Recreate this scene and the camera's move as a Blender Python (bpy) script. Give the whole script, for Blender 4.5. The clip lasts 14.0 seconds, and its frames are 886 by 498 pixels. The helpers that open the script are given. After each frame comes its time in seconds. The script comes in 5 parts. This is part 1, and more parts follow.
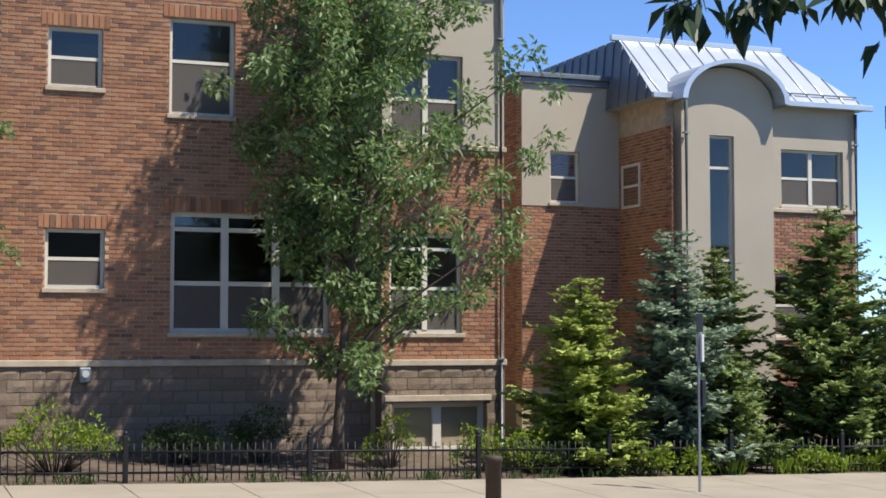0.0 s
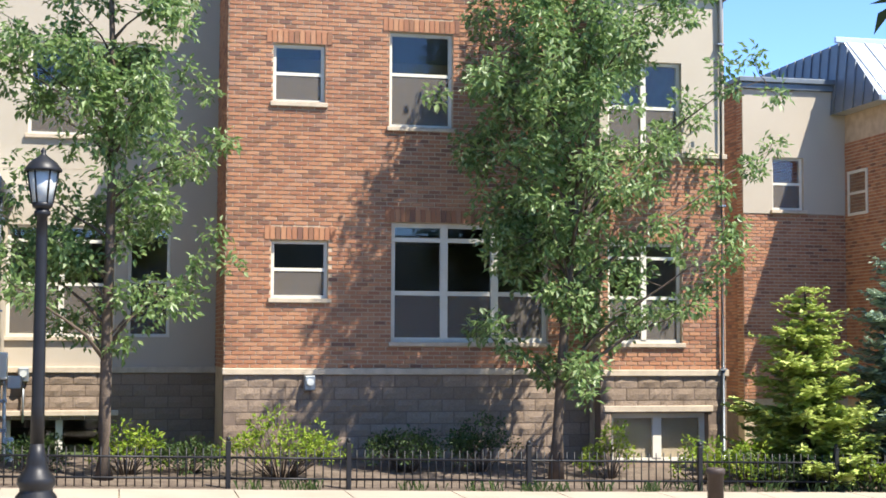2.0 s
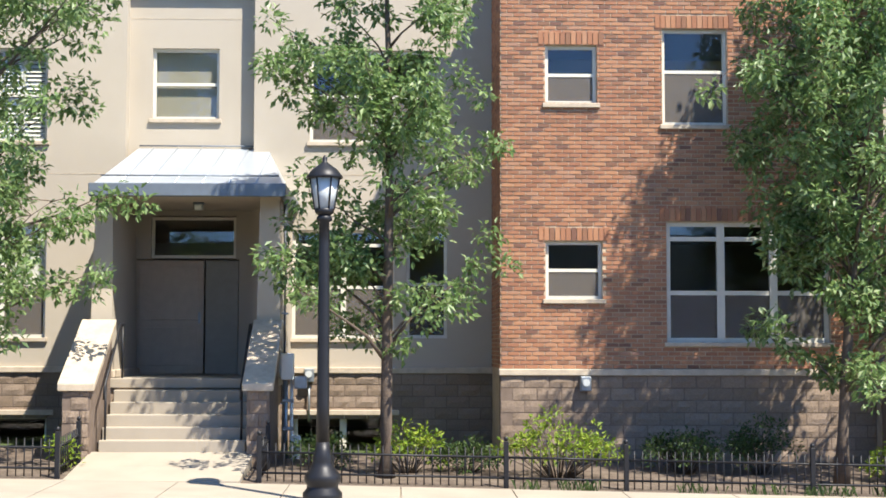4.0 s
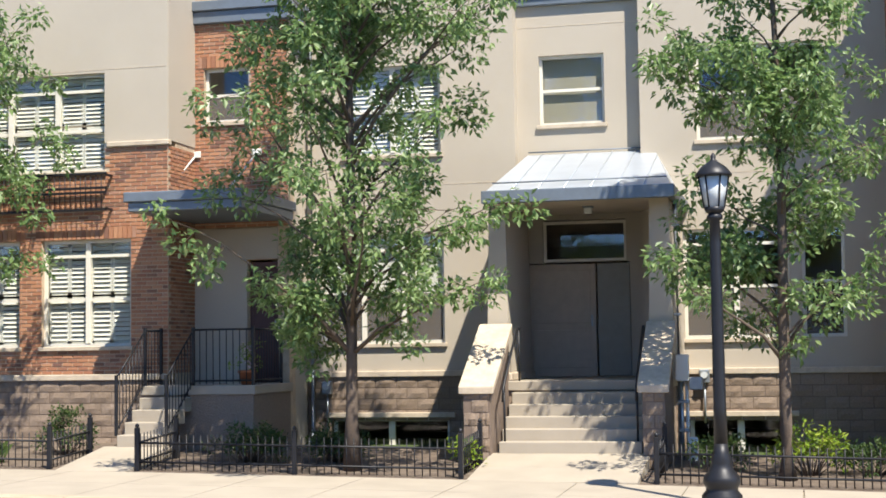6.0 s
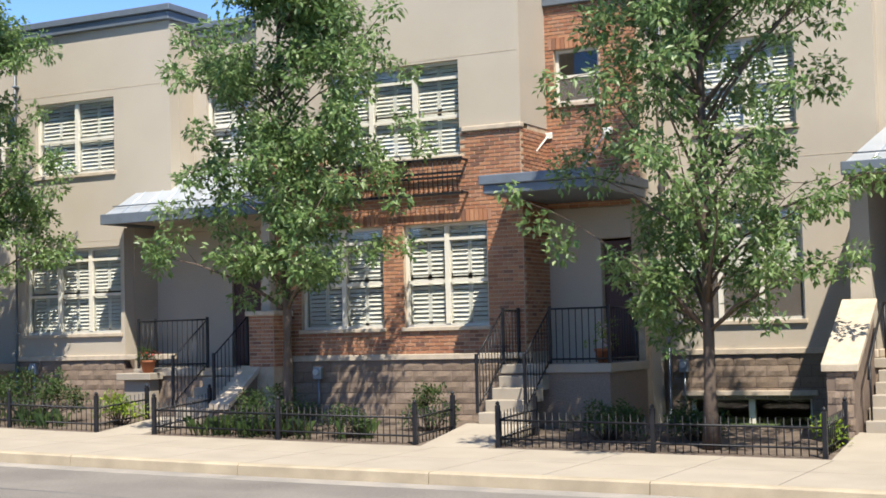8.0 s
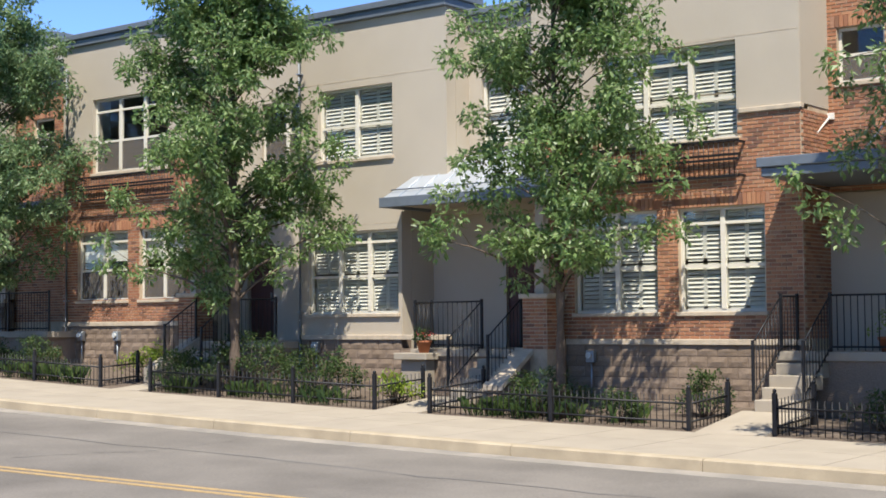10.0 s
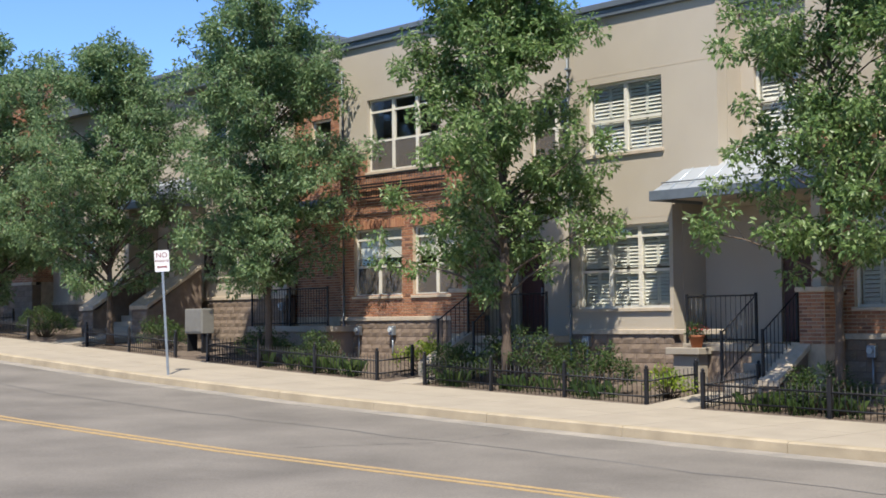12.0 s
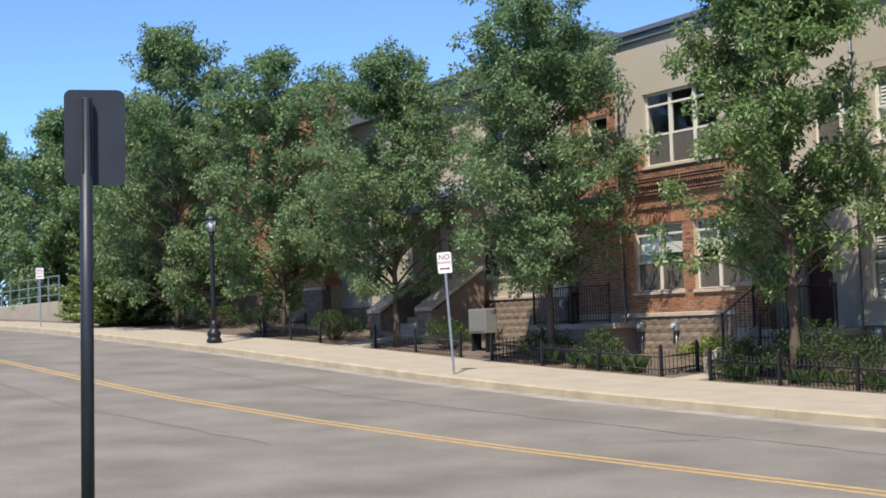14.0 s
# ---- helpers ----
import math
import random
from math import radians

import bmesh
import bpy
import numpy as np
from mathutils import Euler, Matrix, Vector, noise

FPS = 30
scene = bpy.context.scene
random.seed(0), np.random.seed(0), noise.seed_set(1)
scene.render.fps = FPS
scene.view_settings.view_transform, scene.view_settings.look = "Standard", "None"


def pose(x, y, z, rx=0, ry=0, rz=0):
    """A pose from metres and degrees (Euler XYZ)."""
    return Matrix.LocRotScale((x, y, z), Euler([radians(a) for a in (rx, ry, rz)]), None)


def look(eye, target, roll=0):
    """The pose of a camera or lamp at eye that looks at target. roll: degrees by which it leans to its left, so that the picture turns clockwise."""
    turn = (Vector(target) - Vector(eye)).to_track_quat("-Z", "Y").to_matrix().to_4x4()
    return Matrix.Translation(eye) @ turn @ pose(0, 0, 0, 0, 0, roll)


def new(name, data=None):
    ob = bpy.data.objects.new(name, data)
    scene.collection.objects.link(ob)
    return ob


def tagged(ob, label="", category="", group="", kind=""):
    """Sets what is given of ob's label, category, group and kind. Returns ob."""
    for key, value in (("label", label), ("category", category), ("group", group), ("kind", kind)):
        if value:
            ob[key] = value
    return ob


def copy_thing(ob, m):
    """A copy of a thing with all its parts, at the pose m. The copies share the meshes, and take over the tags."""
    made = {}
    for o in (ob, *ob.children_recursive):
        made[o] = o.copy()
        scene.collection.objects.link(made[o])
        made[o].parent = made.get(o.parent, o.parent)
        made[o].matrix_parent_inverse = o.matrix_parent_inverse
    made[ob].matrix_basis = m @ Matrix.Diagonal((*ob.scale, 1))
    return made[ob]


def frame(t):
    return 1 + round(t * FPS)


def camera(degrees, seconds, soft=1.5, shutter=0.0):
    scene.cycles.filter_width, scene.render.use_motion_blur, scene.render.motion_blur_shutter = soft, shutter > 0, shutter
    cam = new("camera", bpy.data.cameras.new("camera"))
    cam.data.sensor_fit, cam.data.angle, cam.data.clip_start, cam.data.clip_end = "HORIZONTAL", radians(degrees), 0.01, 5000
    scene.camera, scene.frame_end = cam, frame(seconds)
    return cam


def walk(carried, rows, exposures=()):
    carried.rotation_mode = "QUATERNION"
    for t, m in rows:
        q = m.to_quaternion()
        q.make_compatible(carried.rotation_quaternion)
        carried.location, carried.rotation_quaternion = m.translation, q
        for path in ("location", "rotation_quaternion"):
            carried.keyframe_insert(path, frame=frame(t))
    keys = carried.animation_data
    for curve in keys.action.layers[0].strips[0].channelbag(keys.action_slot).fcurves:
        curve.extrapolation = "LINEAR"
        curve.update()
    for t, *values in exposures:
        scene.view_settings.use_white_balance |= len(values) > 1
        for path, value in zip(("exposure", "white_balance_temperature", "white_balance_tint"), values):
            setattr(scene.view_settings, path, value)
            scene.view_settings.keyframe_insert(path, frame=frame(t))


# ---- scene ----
cam = camera(33.56, 14.0, soft=1.7)
EYE = 1.6
ROWS = [
    (0.0, 93.41, -0.042, -20.801), (0.5, 93.552, -0.03, -18.446), (1.0, 93.52, 0.093, -16.353), (1.5, 93.707, -0.224, -14.321),
    (2.0, 93.765, -0.241, -12.31), (2.2, 93.85, -0.27, -11.326), (4.3, 93.637, 0.11, 0.613), (4.5, 93.499, 0.282, 2.259),
    (5.0, 93.495, 0.646, 6.475), (5.5, 93.707, 0.863, 10.268), (6.0, 93.92, 0.841, 13.608), (6.5, 93.807, 1.046, 17.055),
    (7.0, 93.772, 1.023, 20.065), (7.5, 93.52, 1.209, 23.67), (8.0, 93.337, 1.36, 27.386), (8.5, 92.99, 1.35, 30.995),
    (8.7, 92.71, 1.262, 32.26), (10.8, 92.794, 0.544, 41.007), (11.0, 92.572, 0.698, 41.911), (11.5, 92.54, 0.741, 44.827),
    (12.0, 92.735, 0.573, 48.502), (12.5, 92.687, 1.038, 51.873), (13.0, 92.912, 1.309, 54.752), (13.5, 93.005, 1.556, 57.206),
    (14.0, 92.877, 1.893, 59.455),
]
# the camera is held at one spot across the street and swung to the left
walk(cam, [(t, pose(0, 0, EYE, rx, ry, rz)) for t, rx, ry, rz in ROWS],
     exposures=[(0.0, 0.8), (0.4, 1.62), (2.2, 1.7), (4.3, 1.6), (7.0, 1.38), (8.7, 1.26), (10.8, 1.1), (14.0, 0.97)])

# ---- light ----
SUN_AZ, SUN_EL = 42.0, 57.0          # degrees to the right of the facade's outward normal, and above the horizon
world = bpy.data.worlds.new("sky")
scene.world = world
world.use_nodes = True
wn = world.node_tree.nodes
sky = wn.new("ShaderNodeTexSky")
sky.sky_type, sky.sun_disc = "NISHITA", False
sky.sun_elevation, sky.sun_rotation = radians(SUN_EL), radians(180 - SUN_AZ)
sky.air_density, sky.dust_density, sky.ozone_density = 0.75, 0.0, 8.0
sky.altitude = 2500
wn["Background"].inputs[1].default_value = 0.135
world.node_tree.links.new(sky.outputs[0], wn["Background"].inputs[0])
sun = new("sun", bpy.data.lights.new("sun", "SUN"))
sun.data.energy, sun.data.angle, sun.data.color = 3.7, radians(0.6), (1.0, 0.94, 0.84)
to_sun = Vector((math.sin(radians(SUN_AZ)) * math.cos(radians(SUN_EL)), -math.cos(radians(SUN_AZ)) * math.cos(radians(SUN_EL)), math.sin(radians(SUN_EL))))
sun.matrix_world = look(to_sun * 60, (0, 0, 0))

# ---- materials ----
def material(name, base, rough=0.8, metal=0.0, spread=0.12, scale=6.0, fine=60.0, bump=0.15, spec=0.4, second=None, amount=0.35):
    """A surface of one base colour with broad stains, fine grain and relief."""
    m = bpy.data.materials.new(name)
    m.use_nodes = True
    n, l = m.node_tree.nodes, m.node_tree.links
    b = n["Principled BSDF"]
    b.inputs["Roughness"].default_value, b.inputs["Metallic"].default_value = rough, metal
    b.inputs["Specular IOR Level"].default_value = spec
    co = n.new("ShaderNodeTexCoord")
    broad, grain = n.new("ShaderNodeTexNoise"), n.new("ShaderNodeTexNoise")
    broad.inputs["Scale"].default_value, broad.inputs["Detail"].default_value = scale, 5
    grain.inputs["Scale"].default_value, grain.inputs["Detail"].default_value = fine, 3
    l.new(co.outputs["Object"], broad.inputs["Vector"])
    l.new(co.outputs["Object"], grain.inputs["Vector"])
    mix = n.new("ShaderNodeMix")
    mix.data_type = "RGBA"
    other = second or tuple(c * (1 - 2.2 * spread) for c in base)
    mix.inputs["A"].default_value, mix.inputs["B"].default_value = (*base, 1), (*other, 1)
    ramp = n.new("ShaderNodeMapRange")
    ramp.inputs["From Min"].default_value, ramp.inputs["From Max"].default_value = 0.35, 0.75
    l.new(broad.outputs[0], ramp.inputs["Value"])
    l.new(ramp.outputs[0], mix.inputs["Factor"])
    hue = n.new("ShaderNodeHueSaturation")
    val = n.new("ShaderNodeMapRange")
    val.inputs["To Min"].default_value, val.inputs["To Max"].default_value = 1 - amount * 0.6, 1 + amount * 0.6
    l.new(grain.outputs[0], val.inputs["Value"])
    l.new(val.outputs[0], hue.inputs["Value"])
    l.new(mix.outputs["Result"], hue.inputs["Color"])
    l.new(hue.outputs[0], b.inputs["Base Color"])
    bp = n.new("ShaderNodeBump")
    bp.inputs["Strength"].default_value, bp.inputs["Distance"].default_value = bump, 0.01
    l.new(grain.outputs[0], bp.inputs["Height"])
    l.new(bp.outputs[0], b.inputs["Normal"])
    return m


def pieces(name, stops, rough=0.85, bump=0.3, fine=90.0, translucent=0.0, spec=0.3):
    """A surface whose loose pieces (bricks, blocks, leaves) each take a colour of their own."""
    m = bpy.data.materials.new(name)
    m.use_nodes = True
    n, l = m.node_tree.nodes, m.node_tree.links
    b = n["Principled BSDF"]
    b.inputs["Roughness"].default_value, b.inputs["Specular IOR Level"].default_value = rough, spec
    geo, info, add, fr = n.new("ShaderNodeNewGeometry"), n.new("ShaderNodeObjectInfo"), n.new("ShaderNodeMath"), n.new("ShaderNodeMath")
    add.operation, fr.operation = "ADD", "FRACT"
    l.new(geo.outputs["Random Per Island"], add.inputs[0])
    l.new(info.outputs["Random"], add.inputs[1])
    l.new(add.outputs[0], fr.inputs[0])
    ramp = n.new("ShaderNodeValToRGB")
    while len(ramp.color_ramp.elements) < len(stops):
        ramp.color_ramp.elements.new(0.5)
    for el, (p, c) in zip(ramp.color_ramp.elements, stops):
        el.position, el.color = p, (*c, 1)
    l.new(fr.outputs[0], ramp.inputs[0])
    co, grain = n.new("ShaderNodeTexCoord"), n.new("ShaderNodeTexNoise")
    grain.inputs["Scale"].default_value, grain.inputs["Detail"].default_value = fine, 4
    l.new(co.outputs["Object"], grain.inputs["Vector"])
    hue, val = n.new("ShaderNodeHueSaturation"), n.new("ShaderNodeMapRange")
    val.inputs["To Min"].default_value, val.inputs["To Max"].default_value = 0.72, 1.28
    l.new(grain.outputs[0], val.inputs["Value"])
    l.new(val.outputs[0], hue.inputs["Value"])
    l.new(ramp.outputs[0], hue.inputs["Color"])
    l.new(hue.outputs[0], b.inputs["Base Color"])
    bp = n.new("ShaderNodeBump")
    bp.inputs["Strength"].default_value, bp.inputs["Distance"].default_value = bump, 0.01
    l.new(grain.outputs[0], bp.inputs["Height"])
    l.new(bp.outputs[0], b.inputs["Normal"])
    if translucent:
        t, mx, out = n.new("ShaderNodeBsdfTranslucent"), n.new("ShaderNodeMixShader"), n["Material Output"]
        l.new(hue.outputs[0], t.inputs[0])
        mx.inputs[0].default_value = translucent
        l.new(b.outputs[0], mx.inputs[1])
        l.new(t.outputs[0], mx.inputs[2])
        l.new(mx.outputs[0], out.inputs[0])
    return m


def glass_pane(name, tint, gloss=0.02):
    """A thin pane: it lets light through with a tint and mirrors more at a slant."""
    m = bpy.data.materials.new(name)
    m.use_nodes = True
    n, l = m.node_tree.nodes, m.node_tree.links
    n.remove(n["Principled BSDF"])
    tr, gl, mx = n.new("ShaderNodeBsdfTransparent"), n.new("ShaderNodeBsdfGlossy"), n.new("ShaderNodeMixShader")
    lw, pw, ml = n.new("ShaderNodeLayerWeight"), n.new("ShaderNodeMath"), n.new("ShaderNodeMath")
    tr.inputs[0].default_value = (*tint, 1)
    gl.inputs["Roughness"].default_value = gloss
    lw.inputs["Blend"].default_value = 0.5
    pw.operation, ml.operation = "POWER", "MULTIPLY_ADD"
    pw.inputs[1].default_value, ml.inputs[1].default_value, ml.inputs[2].default_value = 5.0, 0.9, 0.045
    l.new(lw.outputs["Facing"], pw.inputs[0])
    l.new(pw.outputs[0], ml.inputs[0])
    l.new(ml.outputs[0], mx.inputs[0])
    l.new(tr.outputs[0], mx.inputs[1])
    l.new(gl.outputs[0], mx.inputs[2])
    l.new(mx.outputs[0], n["Material Output"].inputs[0])
    return m


BRICK = pieces("red brick", [(0.0, (0.17, 0.085, 0.06)), (0.08, (0.225, 0.115, 0.068)), (0.2, (0.295, 0.132, 0.075)), (0.55, (0.355, 0.165, 0.088)), (0.82, (0.405, 0.205, 0.112)), (1.0, (0.32, 0.175, 0.115))])
MORTAR = material("mortar", (0.50, 0.385, 0.265), 0.95, fine=120, bump=0.4)
STUCCO = material("sand stucco", (0.435, 0.378, 0.297), 0.9, spread=0.04, scale=0.7, fine=160, bump=0.25, amount=0.12)
BLOCK = pieces("split block", [(0.0, (0.21, 0.155, 0.11)), (0.5, (0.235, 0.175, 0.127)), (1.0, (0.265, 0.20, 0.147))], 0.95, 1.0, 38.0)
BASE_MORTAR = material("brown mortar", (0.19, 0.14, 0.105), 0.95, fine=120, bump=0.4)
LIME = material("cast limestone", (0.52, 0.43, 0.32), 0.85, fine=70, bump=0.2)
TRIM = material("cream vinyl", (0.66, 0.62, 0.52), 0.45, spread=0.03, amount=0.08, bump=0.03)
GLASS = glass_pane("window glass", (0.90, 0.91, 0.89))
ROOM = material("dim room", (0.42, 0.36, 0.29), 0.9, scale=1.0)
SHUTTER = material("white shutter", (0.70, 0.68, 0.62), 0.5, spread=0.03, amount=0.06)
SEAM = material("pale zinc", (0.56, 0.60, 0.64), 0.38, 0.55, spread=0.05, scale=2.0, fine=30, amount=0.1, bump=0.04)
SLATE = material("grey flashing", (0.16, 0.185, 0.21), 0.5, 0.3, spread=0.06, amount=0.1, bump=0.05)
CONCRETE = material("pale concrete", (0.355, 0.305, 0.235), 0.9, spread=0.07, scale=1.3, fine=110, amount=0.22, bump=0.2)
KERB = material("worn kerb", (0.42, 0.345, 0.235), 0.9, spread=0.14, scale=1.8, fine=90, amount=0.3)
GUTTER = material("stained gutter concrete", (0.22, 0.20, 0.17), 0.92, scale=1.5, fine=60, amount=0.5, bump=0.3, second=(0.34, 0.30, 0.245))
ASPHALT = material("old asphalt", (0.20, 0.178, 0.15), 0.93, spread=0.17, scale=0.55, fine=28, amount=0.5, bump=0.7)
PATCH = material("tar patch", (0.15, 0.14, 0.128), 0.9, spread=0.1, scale=2, fine=60, amount=0.4)
YELLOW = material("worn yellow paint", (0.43, 0.29, 0.12), 0.8, scale=9, fine=60, amount=0.5, second=(0.27, 0.20, 0.12))
IRON = material("black iron", (0.018, 0.018, 0.020), 0.45, 0.2, spread=0.1, amount=0.2, bump=0.05)
POST = material("dark bronze post", (0.030, 0.034, 0.042), 0.45, 0.3, amount=0.2, bump=0.05)
GALV = material("galvanised steel", (0.34, 0.37, 0.39), 0.45, 0.7, spread=0.08, amount=0.15)
BARK = material("grey bark", (0.115, 0.085, 0.062), 0.95, scale=9, fine=45, amount=0.5, bump=1.0)
MULCH = material("bark mulch", (0.095, 0.068, 0.05), 1.0, scale=5, fine=40, amount=0.7, bump=1.0, second=(0.17, 0.135, 0.10))
LAWN = material("lawn", (0.07, 0.10, 0.03), 0.95, scale=0.6, fine=50, amount=0.5, bump=0.8)
LEAF = pieces("ash leaf", [(0.0, (0.095, 0.165, 0.052)), (0.45, (0.16, 0.25, 0.08)), (0.8, (0.24, 0.34, 0.12)), (1.0, (0.40, 0.48, 0.24))], 0.42, 0.05, 20, 0.5, 0.5)
LEAF_DARK = pieces("maple leaf", [(0.0, (0.105, 0.18, 0.075)), (0.6, (0.18, 0.27, 0.115)), (1.0, (0.31, 0.39, 0.19))], 0.45, 0.05, 20, 0.5, 0.5)
# near-black greens: the shade on the close branch is put into its leaf colour
LEAF_SHADE = pieces("overhanging leaf darkened for shade", [(0.0, (0.02, 0.045, 0.02)), (1.0, (0.04, 0.075, 0.03))], 0.5, 0.05, 20, 0.12, 0.4)
SHRUB = pieces("lime shrub leaf", [(0.0, (0.12, 0.20, 0.02)), (0.5, (0.21, 0.30, 0.03)), (1.0, (0.32, 0.38, 0.05))], 0.5, 0.05, 20, 0.4)
SHRUB_DARK = pieces("green shrub leaf", [(0.0, (0.03, 0.058, 0.018)), (0.5, (0.052, 0.09, 0.026)), (1.0, (0.095, 0.135, 0.036))], 0.55, 0.05, 20, 0.35)
NEEDLE_LIME = pieces("yellow-green needles", [(0.0, (0.24, 0.31, 0.07)), (0.5, (0.38, 0.46, 0.11)), (1.0, (0.52, 0.57, 0.18))], 0.6, 0.05, 20, 0.3)
NEEDLE_BLUE = pieces("blue-green needles", [(0.0, (0.19, 0.26, 0.18)), (0.5, (0.30, 0.39, 0.27)), (1.0, (0.44, 0.52, 0.39))], 0.6, 0.05, 20, 0.25)
NEEDLE = pieces("green needles", [(0.0, (0.15, 0.215, 0.075)), (0.5, (0.25, 0.325, 0.11)), (1.0, (0.38, 0.45, 0.16))], 0.6, 0.05, 20, 0.25)
DOOR = material("tan painted door", (0.47, 0.385, 0.285), 0.6, spread=0.05, amount=0.1)
SCREEN = bpy.data.materials.new("insect screen")
SCREEN.use_nodes = True
sn, sl = SCREEN.node_tree.nodes, SCREEN.node_tree.links
sn["Principled BSDF"].inputs["Base Color"].default_value, sn["Principled BSDF"].inputs["Roughness"].default_value = (0.16, 0.14, 0.12, 1), 0.8
s_mix, s_tr = sn.new("ShaderNodeMixShader"), sn.new("ShaderNodeBsdfTransparent")
s_mix.inputs[0].default_value = 0.5
sl.new(s_tr.outputs[0], s_mix.inputs[1])
sl.new(sn["Principled BSDF"].outputs[0], s_mix.inputs[2])
sl.new(s_mix.outputs[0], sn["Material Output"].inputs[0])
PANEL = material("grey-green panel paint", (0.30, 0.28, 0.225), 0.6, spread=0.05, amount=0.1)
DARK_DOOR = material("dark red door", (0.075, 0.03, 0.025), 0.5, spread=0.05, amount=0.1)
SIGN_WHITE = material("white sign face", (0.72, 0.70, 0.68), 0.4, spread=0.03, amount=0.05, bump=0.0)
SIGN_RED = material("dark red sign ink", (0.22, 0.035, 0.035), 0.5, amount=0.05, bump=0.0)
SIGN_BACK = material("painted sign back", (0.028, 0.032, 0.045), 0.55, 0.1, amount=0.15, bump=0.05)
FROST = material("frosted lamp glass", (0.55, 0.57, 0.55), 0.25, spread=0.03, amount=0.05, bump=0.0)
CLAY = material("terracotta", (0.36, 0.13, 0.06), 0.85, amount=0.2)
PETAL = pieces("red petals", [(0.0, (0.45, 0.03, 0.03)), (1.0, (0.60, 0.10, 0.10))], 0.6)
PALE_PETAL = pieces("pale pink petals", [(0.0, (0.70, 0.45, 0.45)), (1.0, (0.78, 0.72, 0.70))], 0.6)
# darker than the cabinet's own grey; the shade it stands in is painted in
CABINET = material("weathered grey paint darkened for shade", (0.20, 0.19, 0.165), 0.6, spread=0.06, amount=0.2)


# ---- building blocks ----
def part(name, bm, mat, parent=None, label="", kind=""):
    """Links a bmesh as one mesh object under a thing or a part."""
    me = bpy.data.meshes.new(name)
    bm.normal_update()
    bm.to_mesh(me)
    bm.free()
    me.materials.append(mat)
    ob = new(name, me)
    ob.parent = parent
    return tagged(ob, label, kind=kind)


def raw(name, verts, faces, mat, parent=None, label="", kind="", smooth=False):
    me = bpy.data.meshes.new(name)
    me.from_pydata(verts, [], faces)
    me.materials.append(mat)
    if smooth:
        me.shade_smooth()
    ob = new(name, me)
    ob.parent = parent
    return tagged(ob, label, kind=kind)


def thing(name, label, category, at=(0, 0, 0), group="", kind=""):
    ob = new(name)
    ob.empty_display_size = 0.2
    ob.location = at
    return tagged(ob, label, category, group, kind)


def box(bm, x0, x1, y0, y1, z0, z1, bevel=0.0):
    v = [bm.verts.new(p) for p in ((x0, y0, z0), (x1, y0, z0), (x1, y1, z0), (x0, y1, z0), (x0, y0, z1), (x1, y0, z1), (x1, y1, z1), (x0, y1, z1))]
    for f in ((0, 3, 2, 1), (4, 5, 6, 7), (0, 1, 5, 4), (1, 2, 6, 5), (2, 3, 7, 6), (3, 0, 4, 7)):
        bm.faces.new([v[i] for i in f])
    if bevel:
        ed = {e for q in v for e in q.link_edges}
        bmesh.ops.bevel(bm, geom=list(ed), offset=bevel, segments=1, affect="EDGES")
    return bm


def boxes(*rows, bevel=0.0):
    bm = bmesh.new()
    for r in rows:
        box(bm, *r, bevel=bevel)
    return bm


def prism(outline, x0, x1):
    """A body of constant section: the outline in (y, z), from x0 to x1."""
    bm = bmesh.new()
    a = [bm.verts.new((x0, y, z)) for y, z in outline]
    b = [bm.verts.new((x1, y, z)) for y, z in outline]
    bm.faces.new(a)
    bm.faces.new(b[::-1])
    for i in range(len(a)):
        j = (i + 1) % len(a)
        bm.faces.new((a[j], a[i], b[i], b[j]))
    bmesh.ops.recalc_face_normals(bm, faces=bm.faces)
    return bm


def tube(points, radii, sides=8, bm=None):
    """A tapered round body along points."""
    bm = bm or bmesh.new()
    rings = []
    for i, p in enumerate(points):
        p = Vector(p)
        d = Vector(points[min(i + 1, len(points) - 1)]) - Vector(points[max(i - 1, 0)])
        q = d.to_track_quat("Z", "Y")
        r = radii[i] if hasattr(radii, "__len__") else radii
        rings.append([bm.verts.new(p + q @ Vector((r * math.cos(2 * math.pi * k / sides), r * math.sin(2 * math.pi * k / sides), 0))) for k in range(sides)])
    for a, b in zip(rings, rings[1:]):
        for k in range(sides):
            f = bm.faces.new((a[k], a[(k + 1) % sides], b[(k + 1) % sides], b[k]))
            f.smooth = True
    bm.faces.new(rings[0][::-1])
    bm.faces.new(rings[-1])
    return bm


def lathe(profile, sides=16, bm=None):
    """A turned body: (radius, height) from the bottom up."""
    return tube([(0, 0, z + 1e-5 * i) for i, (r, z) in enumerate(profile)], [max(r, 0.002) for r, z in profile], sides, bm)


GX = [-420, -120, -90, -64, -54, -42, -35, -30, -24, -18, -12.5, -5, 0, 6, 13, 40, 120, 420]
GZ = [4.2, 3.4, 2.7, 1.98, 1.56, 1.02, 0.66, 0.40, 0.16, -0.02, -0.15, -0.27, -0.38, -0.52, -0.65, -1.1, -1.6, -2.0]


def grade(x):
    """Height of the far pavement along the street, which climbs to the left."""
    return float(np.interp(x, GX, GZ))


